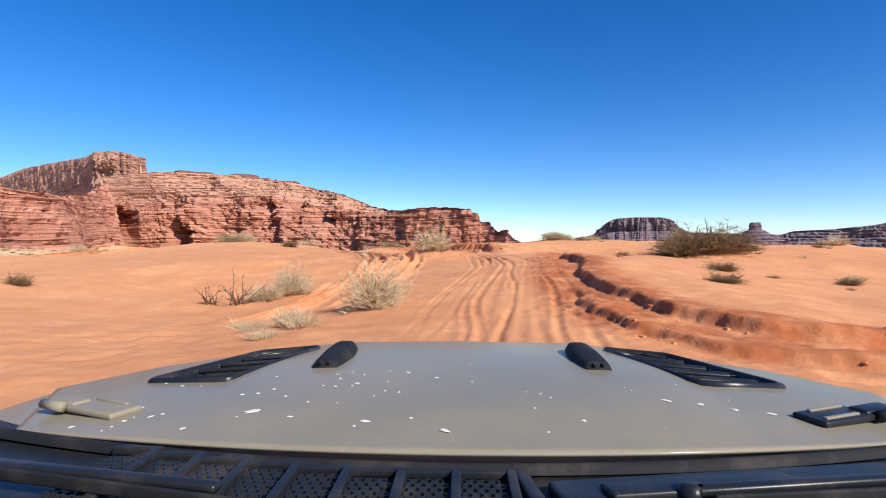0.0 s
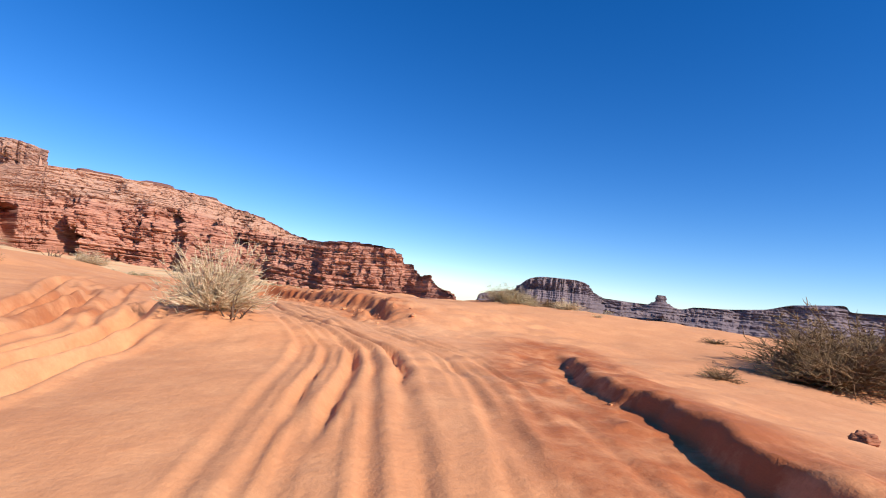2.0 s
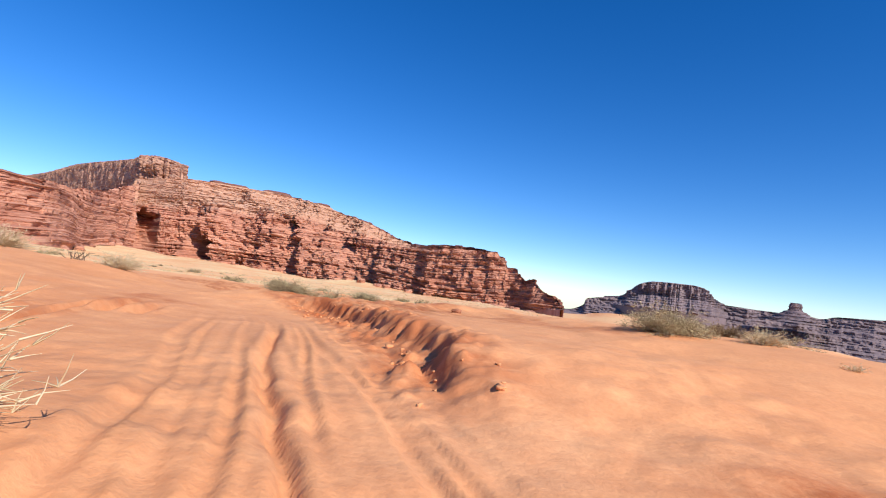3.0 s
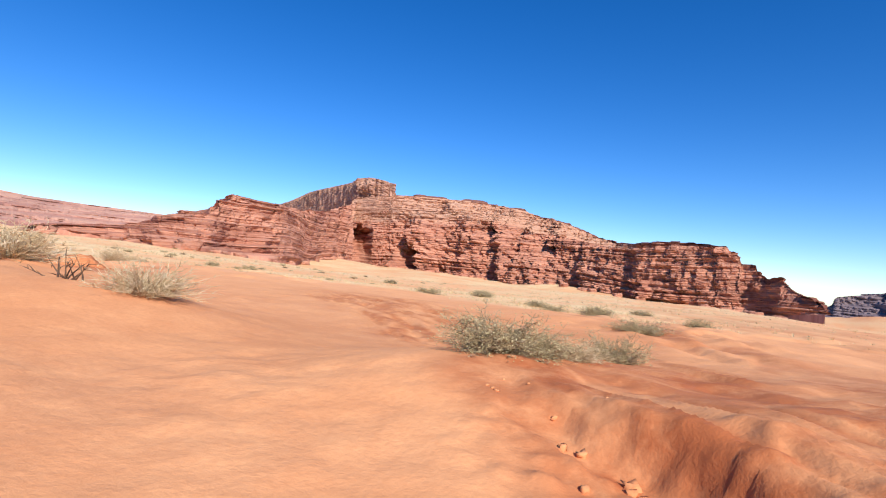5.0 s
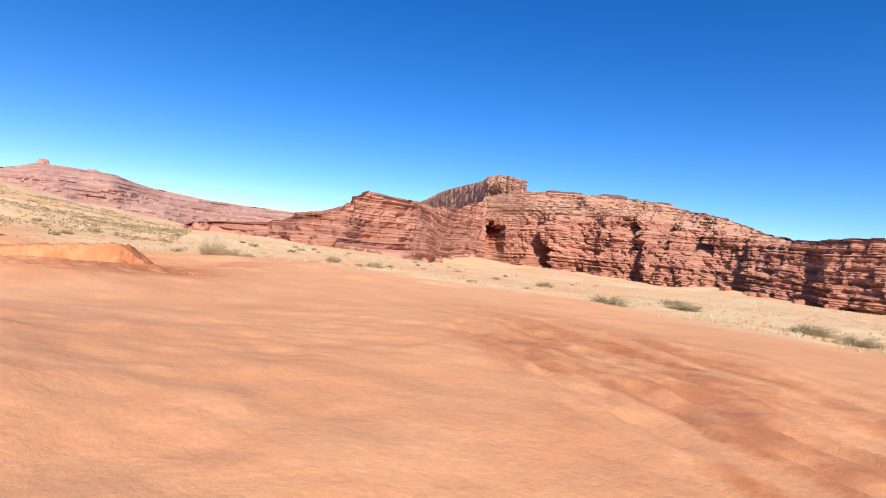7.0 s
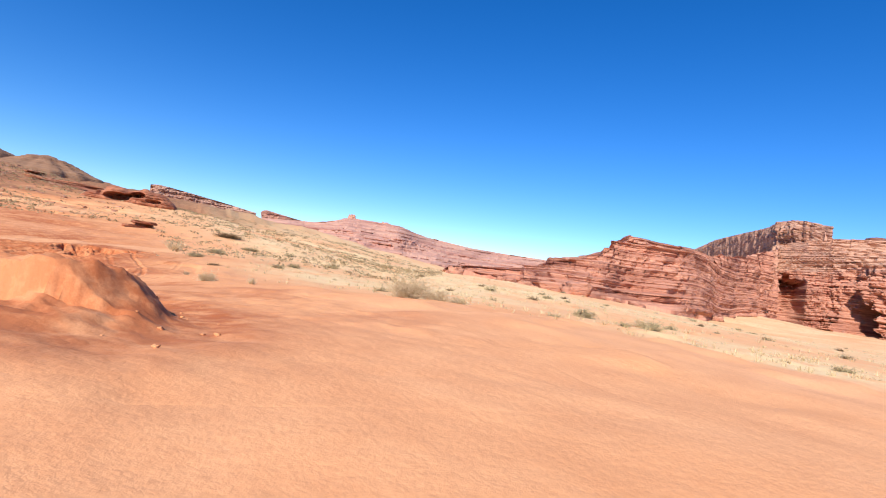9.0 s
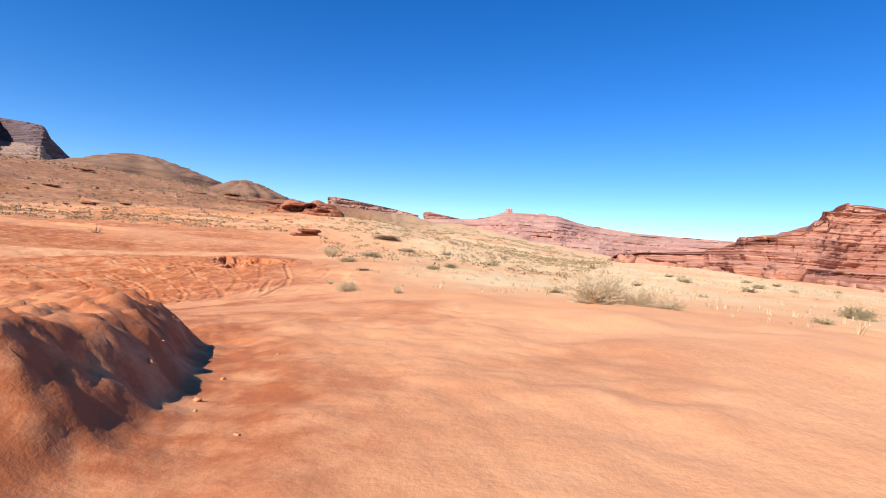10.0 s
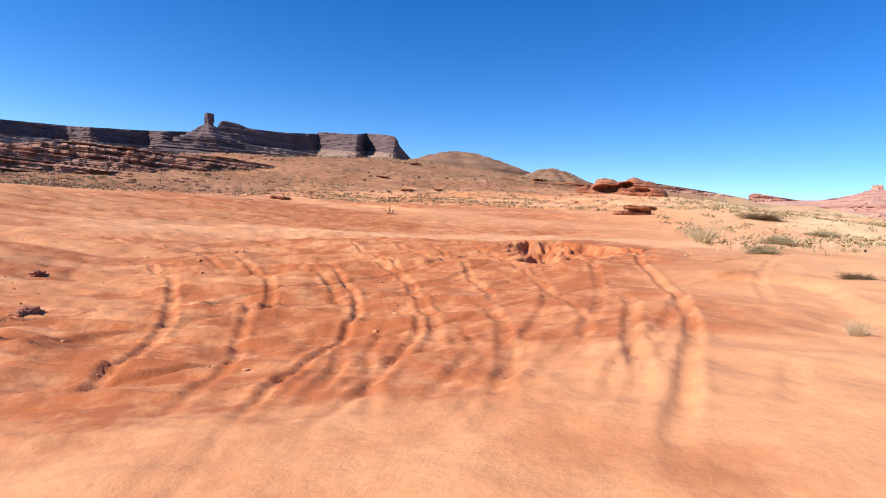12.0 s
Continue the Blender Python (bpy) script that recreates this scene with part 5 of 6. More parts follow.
def make_vehicle():
    car = new("off_road_vehicle")
    u, v = np.meshgrid(np.linspace(-1, 1, 97), np.linspace(0, 1.12, 60), indexing="ij")
    openings = []
    for side in (-1, 1):
        c = np.array(LOUVRE)
        c = (c.mean(0) + (c - c.mean(0)) * 0.90) * (side, 1)
        openings.append([tuple(p) for p in c])
    hood = thick_sheet("hood", hood_point(u, v), PAINT, 0.006, car, "dusty grey-green painted hood with mud specks", openings)
    # apron that carries the hood: fenders, firewall and nose down to the chassis
    a = np.concatenate([hood_point(np.linspace(-1, 1, 60), np.full(60, 1.1)), hood_point(np.full(20, 1.0), np.linspace(1.08, 0, 20)), hood_point(np.linspace(0.97, -0.97, 40), np.zeros(40)) + (0, 0.02, 0),
                        hood_point(np.full(20, -1.0), np.linspace(0, 1.08, 20))])
    rings = [(1.0, -0.004), (0.995, -0.10), (0.99, -0.30), (0.97, -0.55), (0.90, -0.62)]
    mid = np.array([0, 1.5, 0])
    body = np.stack([np.concatenate([(a - mid)[:, :2] * s + mid[:2], a[:, 2:] + dz], 1) for s, dz in rings], 1)
    part("body", sheet("body", body, PAINT, wrap=True), car)
    for side in (-1, 1):
        # fender top beside the hood
        t = np.linspace(0, 1.08, 24)
        edge = hood_point(np.full(24, float(side)), t)
        away = np.linspace(0, 1, 9)[None, :, None]
        out = edge + np.stack([side * (0.42 - 0.20 * t), -0.02 - 0.16 * t, -0.055 + 0 * t], 1)
        flare = edge[:, None] * (1 - away) + out[:, None] * away
        flare[..., 2] -= 0.012 + 0.05 * away[..., 0] ** 3
        thick_sheet("fender", flare if side > 0 else flare[::-1], PAINT, 0.02, car)
        # framed louvre let into the hood
        corner = [Vector((side * x, y, hood_top(side * x, y))) for x, y in LOUVRE]

        def inside(s, t, up=0.0):
            """A place in the louvre: s from the middle of the car outwards, t from the nose backwards."""
            p = corner[0].lerp(corner[1], s).lerp(corner[3].lerp(corner[2], s), t)
            return p + Vector((0, 0, up))

        vent = new("hood_vent")
        vent.parent = car
        tagged(vent, "black louvred hood vent")
        bm = bmesh.new()
        ring = [(0.04, 0), (0.96, 0), (1, 0.05), (1, 0.94), (0.95, 1), (0.05, 1), (0, 0.95), (0, 0.05)]
        rows = []
        for grow, up in ((-0.012, -0.002), (-0.008, 0.009), (0.012, 0.014), (0.03, 0.013), (0.06, -0.006), (0.07, -0.06)):
            rows.append([bm.verts.new(inside(0.5 + (s - 0.5) * (1 - 2 * grow), 0.5 + (t - 0.5) * (1 - 1.1 * grow), up)) for s, t in ring])
        for r0, r1 in zip(rows[:-1], rows[1:]):
            for k in range(8):
                bm.faces.new((r0[k], r0[(k + 1) % 8], r1[(k + 1) % 8], r1[k]))
        from_bm("vent_frame", bm, BLACK, vent)
        # near-black sheet in place of the shade inside the open vent
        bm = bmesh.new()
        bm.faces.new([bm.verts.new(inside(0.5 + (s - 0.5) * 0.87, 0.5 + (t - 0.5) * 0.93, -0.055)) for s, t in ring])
        from_bm("vent_shade", bm, PIT_SHADE, vent)
        bm = bmesh.new()
        for r in range(15):
            for c in range(6):
                cs, ct = 0.17 + 0.12 * (c + (0.5 if r % 2 else 0)), 0.09 + 0.0585 * r
                if cs > 0.86:
                    continue
                rings = [[bm.verts.new(inside(cs + g * 0.075 * math.sin(math.pi / 3 * i), ct + g * 0.039 * math.cos(math.pi / 3 * i), up)) for i in range(6)] for g, up in ((1.0, -0.022), (0.72, -0.022), (0.68, -0.034))]
                for r0, r1 in zip(rings[:-1], rings[1:]):
                    for i in range(6):
                        bm.faces.new((r0[i], r0[(i + 1) % 6], r1[(i + 1) % 6], r1[i]))
        from_bm("vent_mesh", bm, COWL, vent, "", True)
        for k in range(4):
            t = 0.2 + 0.2 * k
            p, q = inside(0.07, t, -0.003), inside(0.93, t + 0.03, -0.003)
            bm = bmesh.new()
            way = q - p
            turn = way.to_track_quat("X", "Z").to_matrix().to_4x4()
            rounded_box(bm, (way.length, 0.020, 0.012), Matrix.Translation((p + q) / 2) @ turn @ pose(0, 0, 0, 18), 0.004)
            from_bm("louvre", bm, COWL, vent)
        # rubber bumper for the folding windscreen
        x, y0, y1 = side * 0.385, 1.49, 1.83
        bm = bmesh.new()
        rings = []
        for t in np.linspace(0, 1, 11):
            y = y0 + (y1 - y0) * t
            wide = 0.037 * (0.72 + 0.45 * math.sin(math.pi * min(1, t * 0.9 + 0.12)))
            high = 0.042 * (0.55 + 0.6 * t) * (1.0 if t < 0.86 else 1 - 3.2 * (t - 0.86))
            z = hood_top(x, y) - 0.004
            rings.append([bm.verts.new((x + wide * c, y, z + high * max(0.0, s))) for c, s in
                          ((-1.15, 0), (-1.0, 0.55), (-0.72, 0.92), (-0.3, 1), (0.3, 1), (0.72, 0.92), (1.0, 0.55), (1.15, 0))])
        for r0, r1 in zip(rings[:-1], rings[1:]):
            for k in range(7):
                bm.faces.new((r0[k], r0[k + 1], r1[k + 1], r1[k]))
        bm.faces.new(rings[0])
        bm.faces.new(rings[-1][::-1])
        bumper = from_bm("windscreen_bumper", bm, RUBBER, car, "black rubber windscreen bumper")
        for dx in (-0.012, 0.012):
            bm = bmesh.new()
            rounded_box(bm, (0.010, 0.006, 0.010), Matrix.Translation((x + dx, y0 - 0.002, hood_top(x, y0) + 0.016)), 0.002)
            from_bm("clip", bm, COWL, bumper)
        # hood hinge at the back corner
        hinge = new("hood_hinge")
        hinge.parent = car
        tagged(hinge, "black hood hinge with grey slots" if side > 0 else "grey-green painted hood hinge")
        hx, hy = side * 0.80, 1.10
        hz = EYE - 0.372
        bm = bmesh.new()
        rounded_box(bm, (0.15, 0.075, 0.014), Matrix.Translation((hx - side * 0.01, hy + 0.05, hz + 0.006)) @ pose(0, 0, 0, 0, 0, side * 22), 0.006, 3)
        rounded_box(bm, (0.10, 0.045, 0.024), Matrix.Translation((hx + side * 0.095, hy + 0.085, hz + 0.006)) @ pose(0, 0, 0, 0, 0, side * 22), 0.010, 3)
        from_bm("hinge_strap", bm, BLACK if side > 0 else PAINT, hinge)
        bm = bmesh.new()
        bmesh.ops.create_cone(bm, cap_ends=True, segments=20, radius1=0.011, radius2=0.011, depth=0.07, matrix=Matrix.Translation((hx + side * 0.11, hy + 0.055, hz + 0.010)) @ pose(0, 0, 0, 0, 90, side * 22))
        from_bm("hinge_knuckle", bm, BLACK if side > 0 else PAINT, hinge)
        for k in range(2 if side > 0 else 1):
            bm = bmesh.new()
            rounded_box(bm, (0.10, 0.010, 0.006), Matrix.Translation((hx - side * 0.01, hy + 0.078 - 0.052 * k, hz + 0.014)) @ pose(0, 0, 0, 0, 0, side * 22), 0.002)
            from_bm("slot", bm, PAINT, hinge)
        # front wheel
        wheel = new("wheel")
        wheel.parent = car
        wx, wy, wz = side * 0.80, 1.62, height_at(side * 0.80, 1.62) + 1.30 + 0.40
        for name, mat, profile in (("tyre", RUBBER, [(0.24, -0.12), (0.37, -0.135), (0.42, -0.10), (0.425, 0.10), (0.37, 0.135), (0.24, 0.12)]),
                                   ("rim", STEEL, [(0.24, 0.115), (0.22, 0.07), (0.10, 0.05), (0.06, 0.085), (0.0, 0.09)])):
            ring = np.linspace(0, 2 * math.pi, 40, endpoint=False)
            p = np.array([[(wx + side * w, wy + r * math.cos(a), wz + r * math.sin(a)) for r, w in profile] for a in ring])
            part(name, sheet(name, p, mat, wrap=True), wheel)
    # cowl below the windscreen: plain tray, ribbed mesh panels and a wiper
    tray = np.stack(np.meshgrid(np.linspace(-1.1, 1.1, 39), np.linspace(0.56, 0.90, 9), indexing="ij") + [np.zeros((39, 9))], -1)
    tray[..., 1] += 0.15 * (tray[..., 0] / 0.8) ** 2 * (tray[..., 1] - 0.56) / 0.34
    tray[..., 2] = EYE - 0.388 + 0.02 * (0.9 - tray[..., 1])
    cowl = thick_sheet("cowl", tray, COWL, 0.03, car, "dark grey plastic cowl under the windscreen")
    lip = np.stack([0.95 * np.linspace(-1, 1, 49), 0.893 + 0.15 * np.linspace(-1, 1, 49) ** 2, np.full(49, EYE - 0.372)], -1)
    strip = np.stack([lip + (0, -0.016, -0.012), lip + (0, -0.010, 0.004), lip + (0, 0.004, 0.002), lip + (0, 0.008, -0.02)], 1)
    part("hood_seal", sheet("hood_seal", strip, RUBBER), car)
    for k in range(8):
        x0 = 0.082 - 0.089 * k
        y0, y1 = 0.60, 0.862 + 0.15 * ((x0 - 0.04) / 0.8) ** 2
        bm = bmesh.new()
        rounded_box(bm, (0.016, y1 - y0, 0.016), Matrix.Translation((x0, (y0 + y1) / 2, EYE - 0.374)), 0.004)
        rounded_box(bm, (0.089, 0.014, 0.014), Matrix.Translation((x0 - 0.044, y1, EYE - 0.375)), 0.004)
        rounded_box(bm, (0.074, y1 - y0, 0.002), Matrix.Translation((x0 - 0.044, (y0 + y1) / 2, EYE - 0.3845)), 0.0005, 1)
        # honeycomb of raised six-sided cells
        size, z = 0.0098, EYE - 0.3745
        rows = int((y1 - y0 - 0.02) / (1.5 * size))
        for r in range(rows):
            for c in range(4):
                x, y = x0 - 0.0195 - 1.732 * size * (c + (0.5 if r % 2 else 0)), y0 + 0.012 + 1.5 * size * r
                rings = [[bm.verts.new((x + k * size * math.sin(math.pi / 3 * i), y + k * size * math.cos(math.pi / 3 * i), z - dz)) for i in range(6)] for k, dz in ((1.0, 0.0), (0.70, 0.0), (0.66, 0.008))]
                for r0, r1 in zip(rings[:-1], rings[1:]):
                    for i in range(6):
                        bm.faces.new((r0[i], r0[(i + 1) % 6], r1[(i + 1) % 6], r1[i]))
        from_bm("mesh_panel", bm, COWL, cowl, "", True)
    bm = bmesh.new()
    rounded_box(bm, (0.024, 0.26, 0.020), Matrix.Translation((0.118, 0.74, EYE - 0.377)) @ pose(0, 0, 0, 0, 0, 10), 0.008)
    from_bm("cowl_fold", bm, COWL, cowl)
    bm = bmesh.new()
    rounded_box(bm, (0.86, 0.20, 0.022), Matrix.Translation((0.575, 0.80, EYE - 0.373)) @ pose(0, 0, 0, -4, 0, 9), 0.009, 3)
    rounded_box(bm, (0.30, 0.05, 0.014), Matrix.Translation((0.36, 0.80, EYE - 0.362)) @ pose(0, 0, 0, -4, 0, 9), 0.006, 3)
    from_bm("cowl_cover", bm, COWL, cowl, "smooth dark plastic cowl cover")
    for x, y, long, turn in ((0.56, 0.80, 0.46, 9), (-0.62, 0.80, 0.55, -10)):
        wiper = new("wiper")
        wiper.parent = car
        bm = bmesh.new()
        rounded_box(bm, (long, 0.022, 0.014), Matrix.Translation((x, y, EYE - 0.352)) @ pose(0, 0, 0, 0, 0, turn), 0.006)
        from_bm("wiper_arm", bm, BLACK, wiper)
        bm = bmesh.new()
        rounded_box(bm, (long * 1.05, 0.008, 0.020), Matrix.Translation((x + 0.03, y - 0.03, EYE - 0.356)) @ pose(0, 0, 0, 0, 0, turn - 2), 0.003)
        from_bm("wiper_blade", bm, RUBBER, wiper)
        bm = bmesh.new()
        bmesh.ops.create_cone(bm, cap_ends=True, segments=18, radius1=0.020, radius2=0.016, depth=0.03, matrix=Matrix.Translation((x - 0.5 * long, y - 0.03, EYE - 0.360)))
        from_bm("wiper_pivot", bm, BLACK, wiper)
    # dried splashes of pale mud
    rng = np.random.default_rng(12)
    bm = bmesh.new()
    spots = [(-0.44, 1.10, 0.022), (-0.06, 1.36, 0.010), (-0.03, 1.0, 0.012), (-0.10, 1.06, 0.008), (-0.19, 1.045, 0.012), (0.46, 1.20, 0.012), (0.53, 1.19, 0.014), (0.60, 1.18, 0.013), (0.67, 1.165, 0.012), (0.80, 1.13, 0.014), (0.245, 1.06, 0.010)]
    spots += [(float(rng.uniform(-0.85, -0.1)), float(rng.uniform(1.02, 1.45)), float(rng.uniform(0.003, 0.009))) for _ in range(46)]
    spots += [(float(rng.uniform(0.0, 0.7)), float(rng.uniform(1.0, 1.8)), float(rng.uniform(0.002, 0.005))) for _ in range(14)]
    for x, y, r in spots:
        z = hood_top(x, y)
        turn, n = rng.uniform(0, 360), 9
        m = Matrix.Translation((x, y, z + 0.001)) @ pose(0, 0, 0, 0, 0, turn) @ Matrix.Diagonal((r * rng.uniform(0.5, 1.1), r * 0.5, 0.0018, 1))
        ring = [bm.verts.new(m @ Vector((math.cos(k * 6.283 / n) * (1 + 0.22 * rng.normal()), math.sin(k * 6.283 / n) * (1 + 0.22 * rng.normal()), 0))) for k in range(n)]
        top = bm.verts.new(m @ Vector((0, 0, 1)))
        for k in range(n):
            bm.faces.new((ring[k], ring[(k + 1) % n], top))
    splashes = from_bm("dried_mud", bm, SPLASH, hood, "dried pale mud specks")
    tagged(splashes, kind="stuff")
    car.matrix_basis = pose(0, 0, -1.30, 0, 0, -1.9)
    return tagged(car, "dusty grey-green off-road vehicle front with black hood vents", "vehicle")


make_vehicle()


# ---- loose rock, outcrops and spires ----
def ball_points(n_around, n_up):
    a = np.linspace(0, 2 * math.pi, n_around, endpoint=False)[:, None]
    b = np.linspace(-math.pi / 2, math.pi / 2, n_up)[None]
    return np.stack([np.cos(a) * np.cos(b), np.sin(a) * np.cos(b), np.sin(b) + 0 * a], -1)


def make_slab(name, x, y, z, size, turn, seed, label, mat=None, parent=None, rough=0.25, around=40, up=24):
    """A weathered slab of rock, flattened, undercut and cracked along its beds."""
    p = ball_points(around, up)
    p = np.sign(p) * np.abs(p) ** 0.62
    u, v = p[..., 0], p[..., 1]
    q = p * (1 + rough * fbm(u * 2 + seed, v * 2 + p[..., 2], 4, seed)[..., None])
    level = q[..., 2] * size[2]
    edge = 1 + 0.10 * strata(level + 0 * u, seed + 2, size[2] * 0.3)
    q = q * np.stack([edge, edge, 1 + 0 * edge], -1) * np.array(size)
    me = sheet(name, q, mat or RED_ROCK, wrap=True)
    me.attributes.new("bed", "FLOAT", "POINT").data.foreach_set("value", (level + 5 * seed).ravel().astype(np.float32))
    ob = new(name, me)
    ob.matrix_basis = pose(x, y, z, 0, 0, turn)
    if parent:
        ob.parent = parent
        return ob
    return tagged(ob, label, "rock")


def make_outcrop(x, y, turn, slabs, seed, label, scale=1.0):
    """An outcrop of stacked ledges round a foot on the ground; slabs: (dx, dy, dz, sx, sy, sz)."""
    foot = new("rock_outcrop")
    foot.matrix_basis = pose(x, y, height_at(x, y), 0, 0, turn)
    for k, (dx, dy, dz, sx, sy, sz) in enumerate(slabs):
        make_slab("ledge", dx * scale, dy * scale, dz * scale, (sx * scale, sy * scale, sz * scale), 25 * math.sin(3.7 * k), seed + k, "", LEDGE_ROCK, foot)
    return tagged(foot, label, "rock", "rock outcrops on the slope")


CAP_ROCK = make_rock("dark_caprock", (0.10, 0.04, 0.03), (0.17, 0.075, 0.055), (0.26, 0.12, 0.09), 2.0)
DARK_LEDGE = make_rock("brown_ledge_rock", (0.20, 0.085, 0.052), (0.38, 0.18, 0.115), (0.50, 0.28, 0.185), 1.5, 0.3)
LEDGE_ROCK = make_rock("slope_sandstone", (0.17, 0.05, 0.027), (0.38, 0.13, 0.067), (0.48, 0.20, 0.105), 1.2)


def make_hollow_rock(x, y, turn, size, hollows, seed, label):
    """A rounded sandstone mass on the slope, weathered into ledges, with deep hollows in its face (+y side);
    hollows: (along, height, half width, half height, depth)."""
    s, t = np.meshgrid(np.linspace(-1, 1, 150), np.linspace(0, 1, 90), indexing="ij")
    lx, ly, lz = size
    crown = (1 - np.abs(s) ** 2.6) ** 0.6 * (0.8 + 0.2 * fbm(s * 2.2, s * 0, 3, seed))
    a = t * math.pi * 0.82
    px = s * lx
    py = np.cos(a) * ly * (0.45 + 0.55 * crown) + 0.5 * fbm(s * 4, t * 3, 3, seed + 3)
    pz = np.sin(a) ** 0.8 * lz * crown
    py = py + 0.35 * beds_of(pz * 3 + 30, px * 3, seed + 5, 1.6, 9.0) * np.cos(a)
    for hx, hz, wx, wz, deep in hollows:
        r = np.sqrt(((px - hx) / wx) ** 2 + ((pz - hz) / wz) ** 2)
        py = py - deep * smooth(1.05, 0.7, r) * (np.cos(a) > -0.2)
    pts = np.stack([px, py, pz - 0.5], -1)
    me = sheet("rock_outcrop", pts, LEDGE_ROCK)
    me.attributes.new("bed", "FLOAT", "POINT").data.foreach_set("value", pz.ravel().astype(np.float32))
    ob = new("rock_outcrop", me)
    ob.matrix_basis = pose(x, y, height_at(x, y) - 0.2, 0, 0, turn)
    return tagged(ob, label, "rock", "rock outcrops on the slope")


# rounded outcrop with two dark hollows, and a small overhanging ledge below it
make_hollow_rock(-172.5, 41.0, -98, (10.5, 5.0, 4.6), [(1.9, 1.3, 2.7, 1.0, 5.0), (-2.3, 2.3, 1.9, 0.8, 4.0), (-0.4, 1.9, 1.3, 0.5, 3.5), (5.6, 2.2, 1.0, 1.3, 1.8), (-6.0, 1.2, 1.6, 0.5, 1.5)], 505, "rounded red sandstone mass with two dark hollows")
make_outcrop(-97.7, 51.0, 10, [(0, 0, 0.05, 0.7, 1.0, 0.22), (0.25, 0.1, 0.62, 1.1, 1.35, 0.17), (0.2, -1.3, 0.05, 0.7, 0.8, 0.2), (-0.8, 0.2, 0.3, 0.6, 1.0, 0.35)], 520, "small overhanging red sandstone ledge on the slope")
make_outcrop(-205, 20, 30, [(0, 0, 0.3, 5, 16, 1.0), (-3, 4, 1.4, 5, 12, 0.8)], 530, "low red sandstone ledge on the slope")
rng = np.random.default_rng(77)
for k in range(26):
    d, a = rng.uniform(70, 260), radians(rng.uniform(84, 150))
    s = rng.uniform(0.4, 1.5) * (d / 130)
    make_outcrop(HEART[0] - math.sin(a) * d, HEART[1] + math.cos(a) * d, math.degrees(a) + rng.uniform(-20, 20),
                 [(0, 0, 0.0, 0.9, 1.9, 0.15), (-0.3, 0.9, 0.12, 1.0, 1.3, 0.13), (0.4, -1.4, -0.02, 0.7, 1.1, 0.12)], 600 + 5 * k, "low weathered red sandstone ledge in sand", s)
make_slab("rock", -51.3, 43.7, height_at(-51.3, 43.7) + 0.06, (0.24, 0.18, 0.15), 20, 700, "dark red sandstone rock lying on sand", LEDGE_ROCK)
make_slab("rock", -50.8, 43.3, height_at(-50.8, 43.3) + 0.03, (0.12, 0.10, 0.07), 70, 703, "small dark red stone lying on sand", LEDGE_ROCK)
for k, (x, y, s) in enumerate([(-53.5, 40.0, 0.16), (-46.8, 47.3, 0.14), (-47.5, 46.8, 0.13), (2.5, 41.5, 0.16), (7.0, 21.0, 0.12)]):
    make_slab("rock", x, y, height_at(x, y) + 0.3 * s, (s, 0.8 * s, 0.6 * s), 50 * k, 710 + k, "small red stone lying on sand", LEDGE_ROCK)

# dark stepped ledges on the rise
def from_bend(az, d, e):
    """A place by bearing, distance and height in degrees from the end of the drive."""
    a = radians(az)
    return (-45.4 - math.sin(a) * d, 54.9 + math.cos(a) * d, -0.4 + d * math.tan(radians(e)))


LEDGE = [(131, 156, 3.7, 160, 3.8), (134, 148, 3.3, 156, 4.1), (137, 142, 2.9, 154, 4.3), (140, 137, 2.5, 152, 4.35), (143, 128, 2.2, 148, 4.3), (147, 125, 1.8, 146, 4.45), (150, 124, 1.6, 144, 4.3), (153, 122, 1.3, 140, 3.8), (157, 116, 0.9, 134, 3.3), (163, 110, 0.4, 126, 2.4)]
tagged(rock_wall("rock_ledge", [from_bend(az, d0, e0) + from_bend(az, d1, e1) for az, d0, e0, d1, e1 in LEDGE][::-1], 700, 90, DARK_LEDGE,
       cliff=0.85, setback=0.8, rib=6, rib_size=22, bed=3.0, bed_step=1.1, seed=121, back=60, stepped=0.85, least=0.45, bands=("lower_ledges", "upper_ledges")), "dark stepped sandstone ledges on the rise", "rock")


def make_hill(x, y, radius, high, seed, label):
    """A rounded hill of scree with broken ledges round its top."""
    a, s = np.meshgrid(np.linspace(0, 2 * math.pi, 150, endpoint=False), np.linspace(0, 1, 70), indexing="ij")
    r = radius * s * (1 + 0.16 * fbm(np.cos(a) * 1.3 + seed, np.sin(a) * 1.3, 3, seed))
    px, py = x + r * np.cos(a), y + r * np.sin(a)
    lift = 0.45 * (1 - smooth(0, 1, s)) + 0.55 * (1 - np.sqrt(s ** 2 + 0.02)) + 0.05 * (np.abs(fbm(px / 16, py / 16, 4, seed + 1)) - 0.3) * smooth(0, 0.15, 1 - s)
    k = lift * 11
    step = np.floor(k) + smooth(0.55, 0.95, k - np.floor(k))
    lift = lift + 0.5 * (step / 11 - lift) * smooth(-0.1, 0.5, fbm(px / 30, py / 30, 3, seed + 2)) * smooth(0.25, 0.6, lift)
    foot = float(ground(np.array([x]), np.array([y]))[0])
    z = foot - 3 + (high + 3) * lift - 40 * smooth(0.72, 1.0, s)
    me = sheet("hill", np.stack([px, py, z], -1), HILL_ROCK, wrap=True)
    me.attributes.new("bed", "FLOAT", "POINT").data.foreach_set("value", z.ravel().astype(np.float32))
    return tagged(new("hill", me), label, "hill")


make_hill(-661, -205, 135, 33, 181, "rounded grey-brown scree hill with broken ledges")
make_hill(-640, -85, 62, 19, 187, "low grey-brown scree hill beyond the slope")


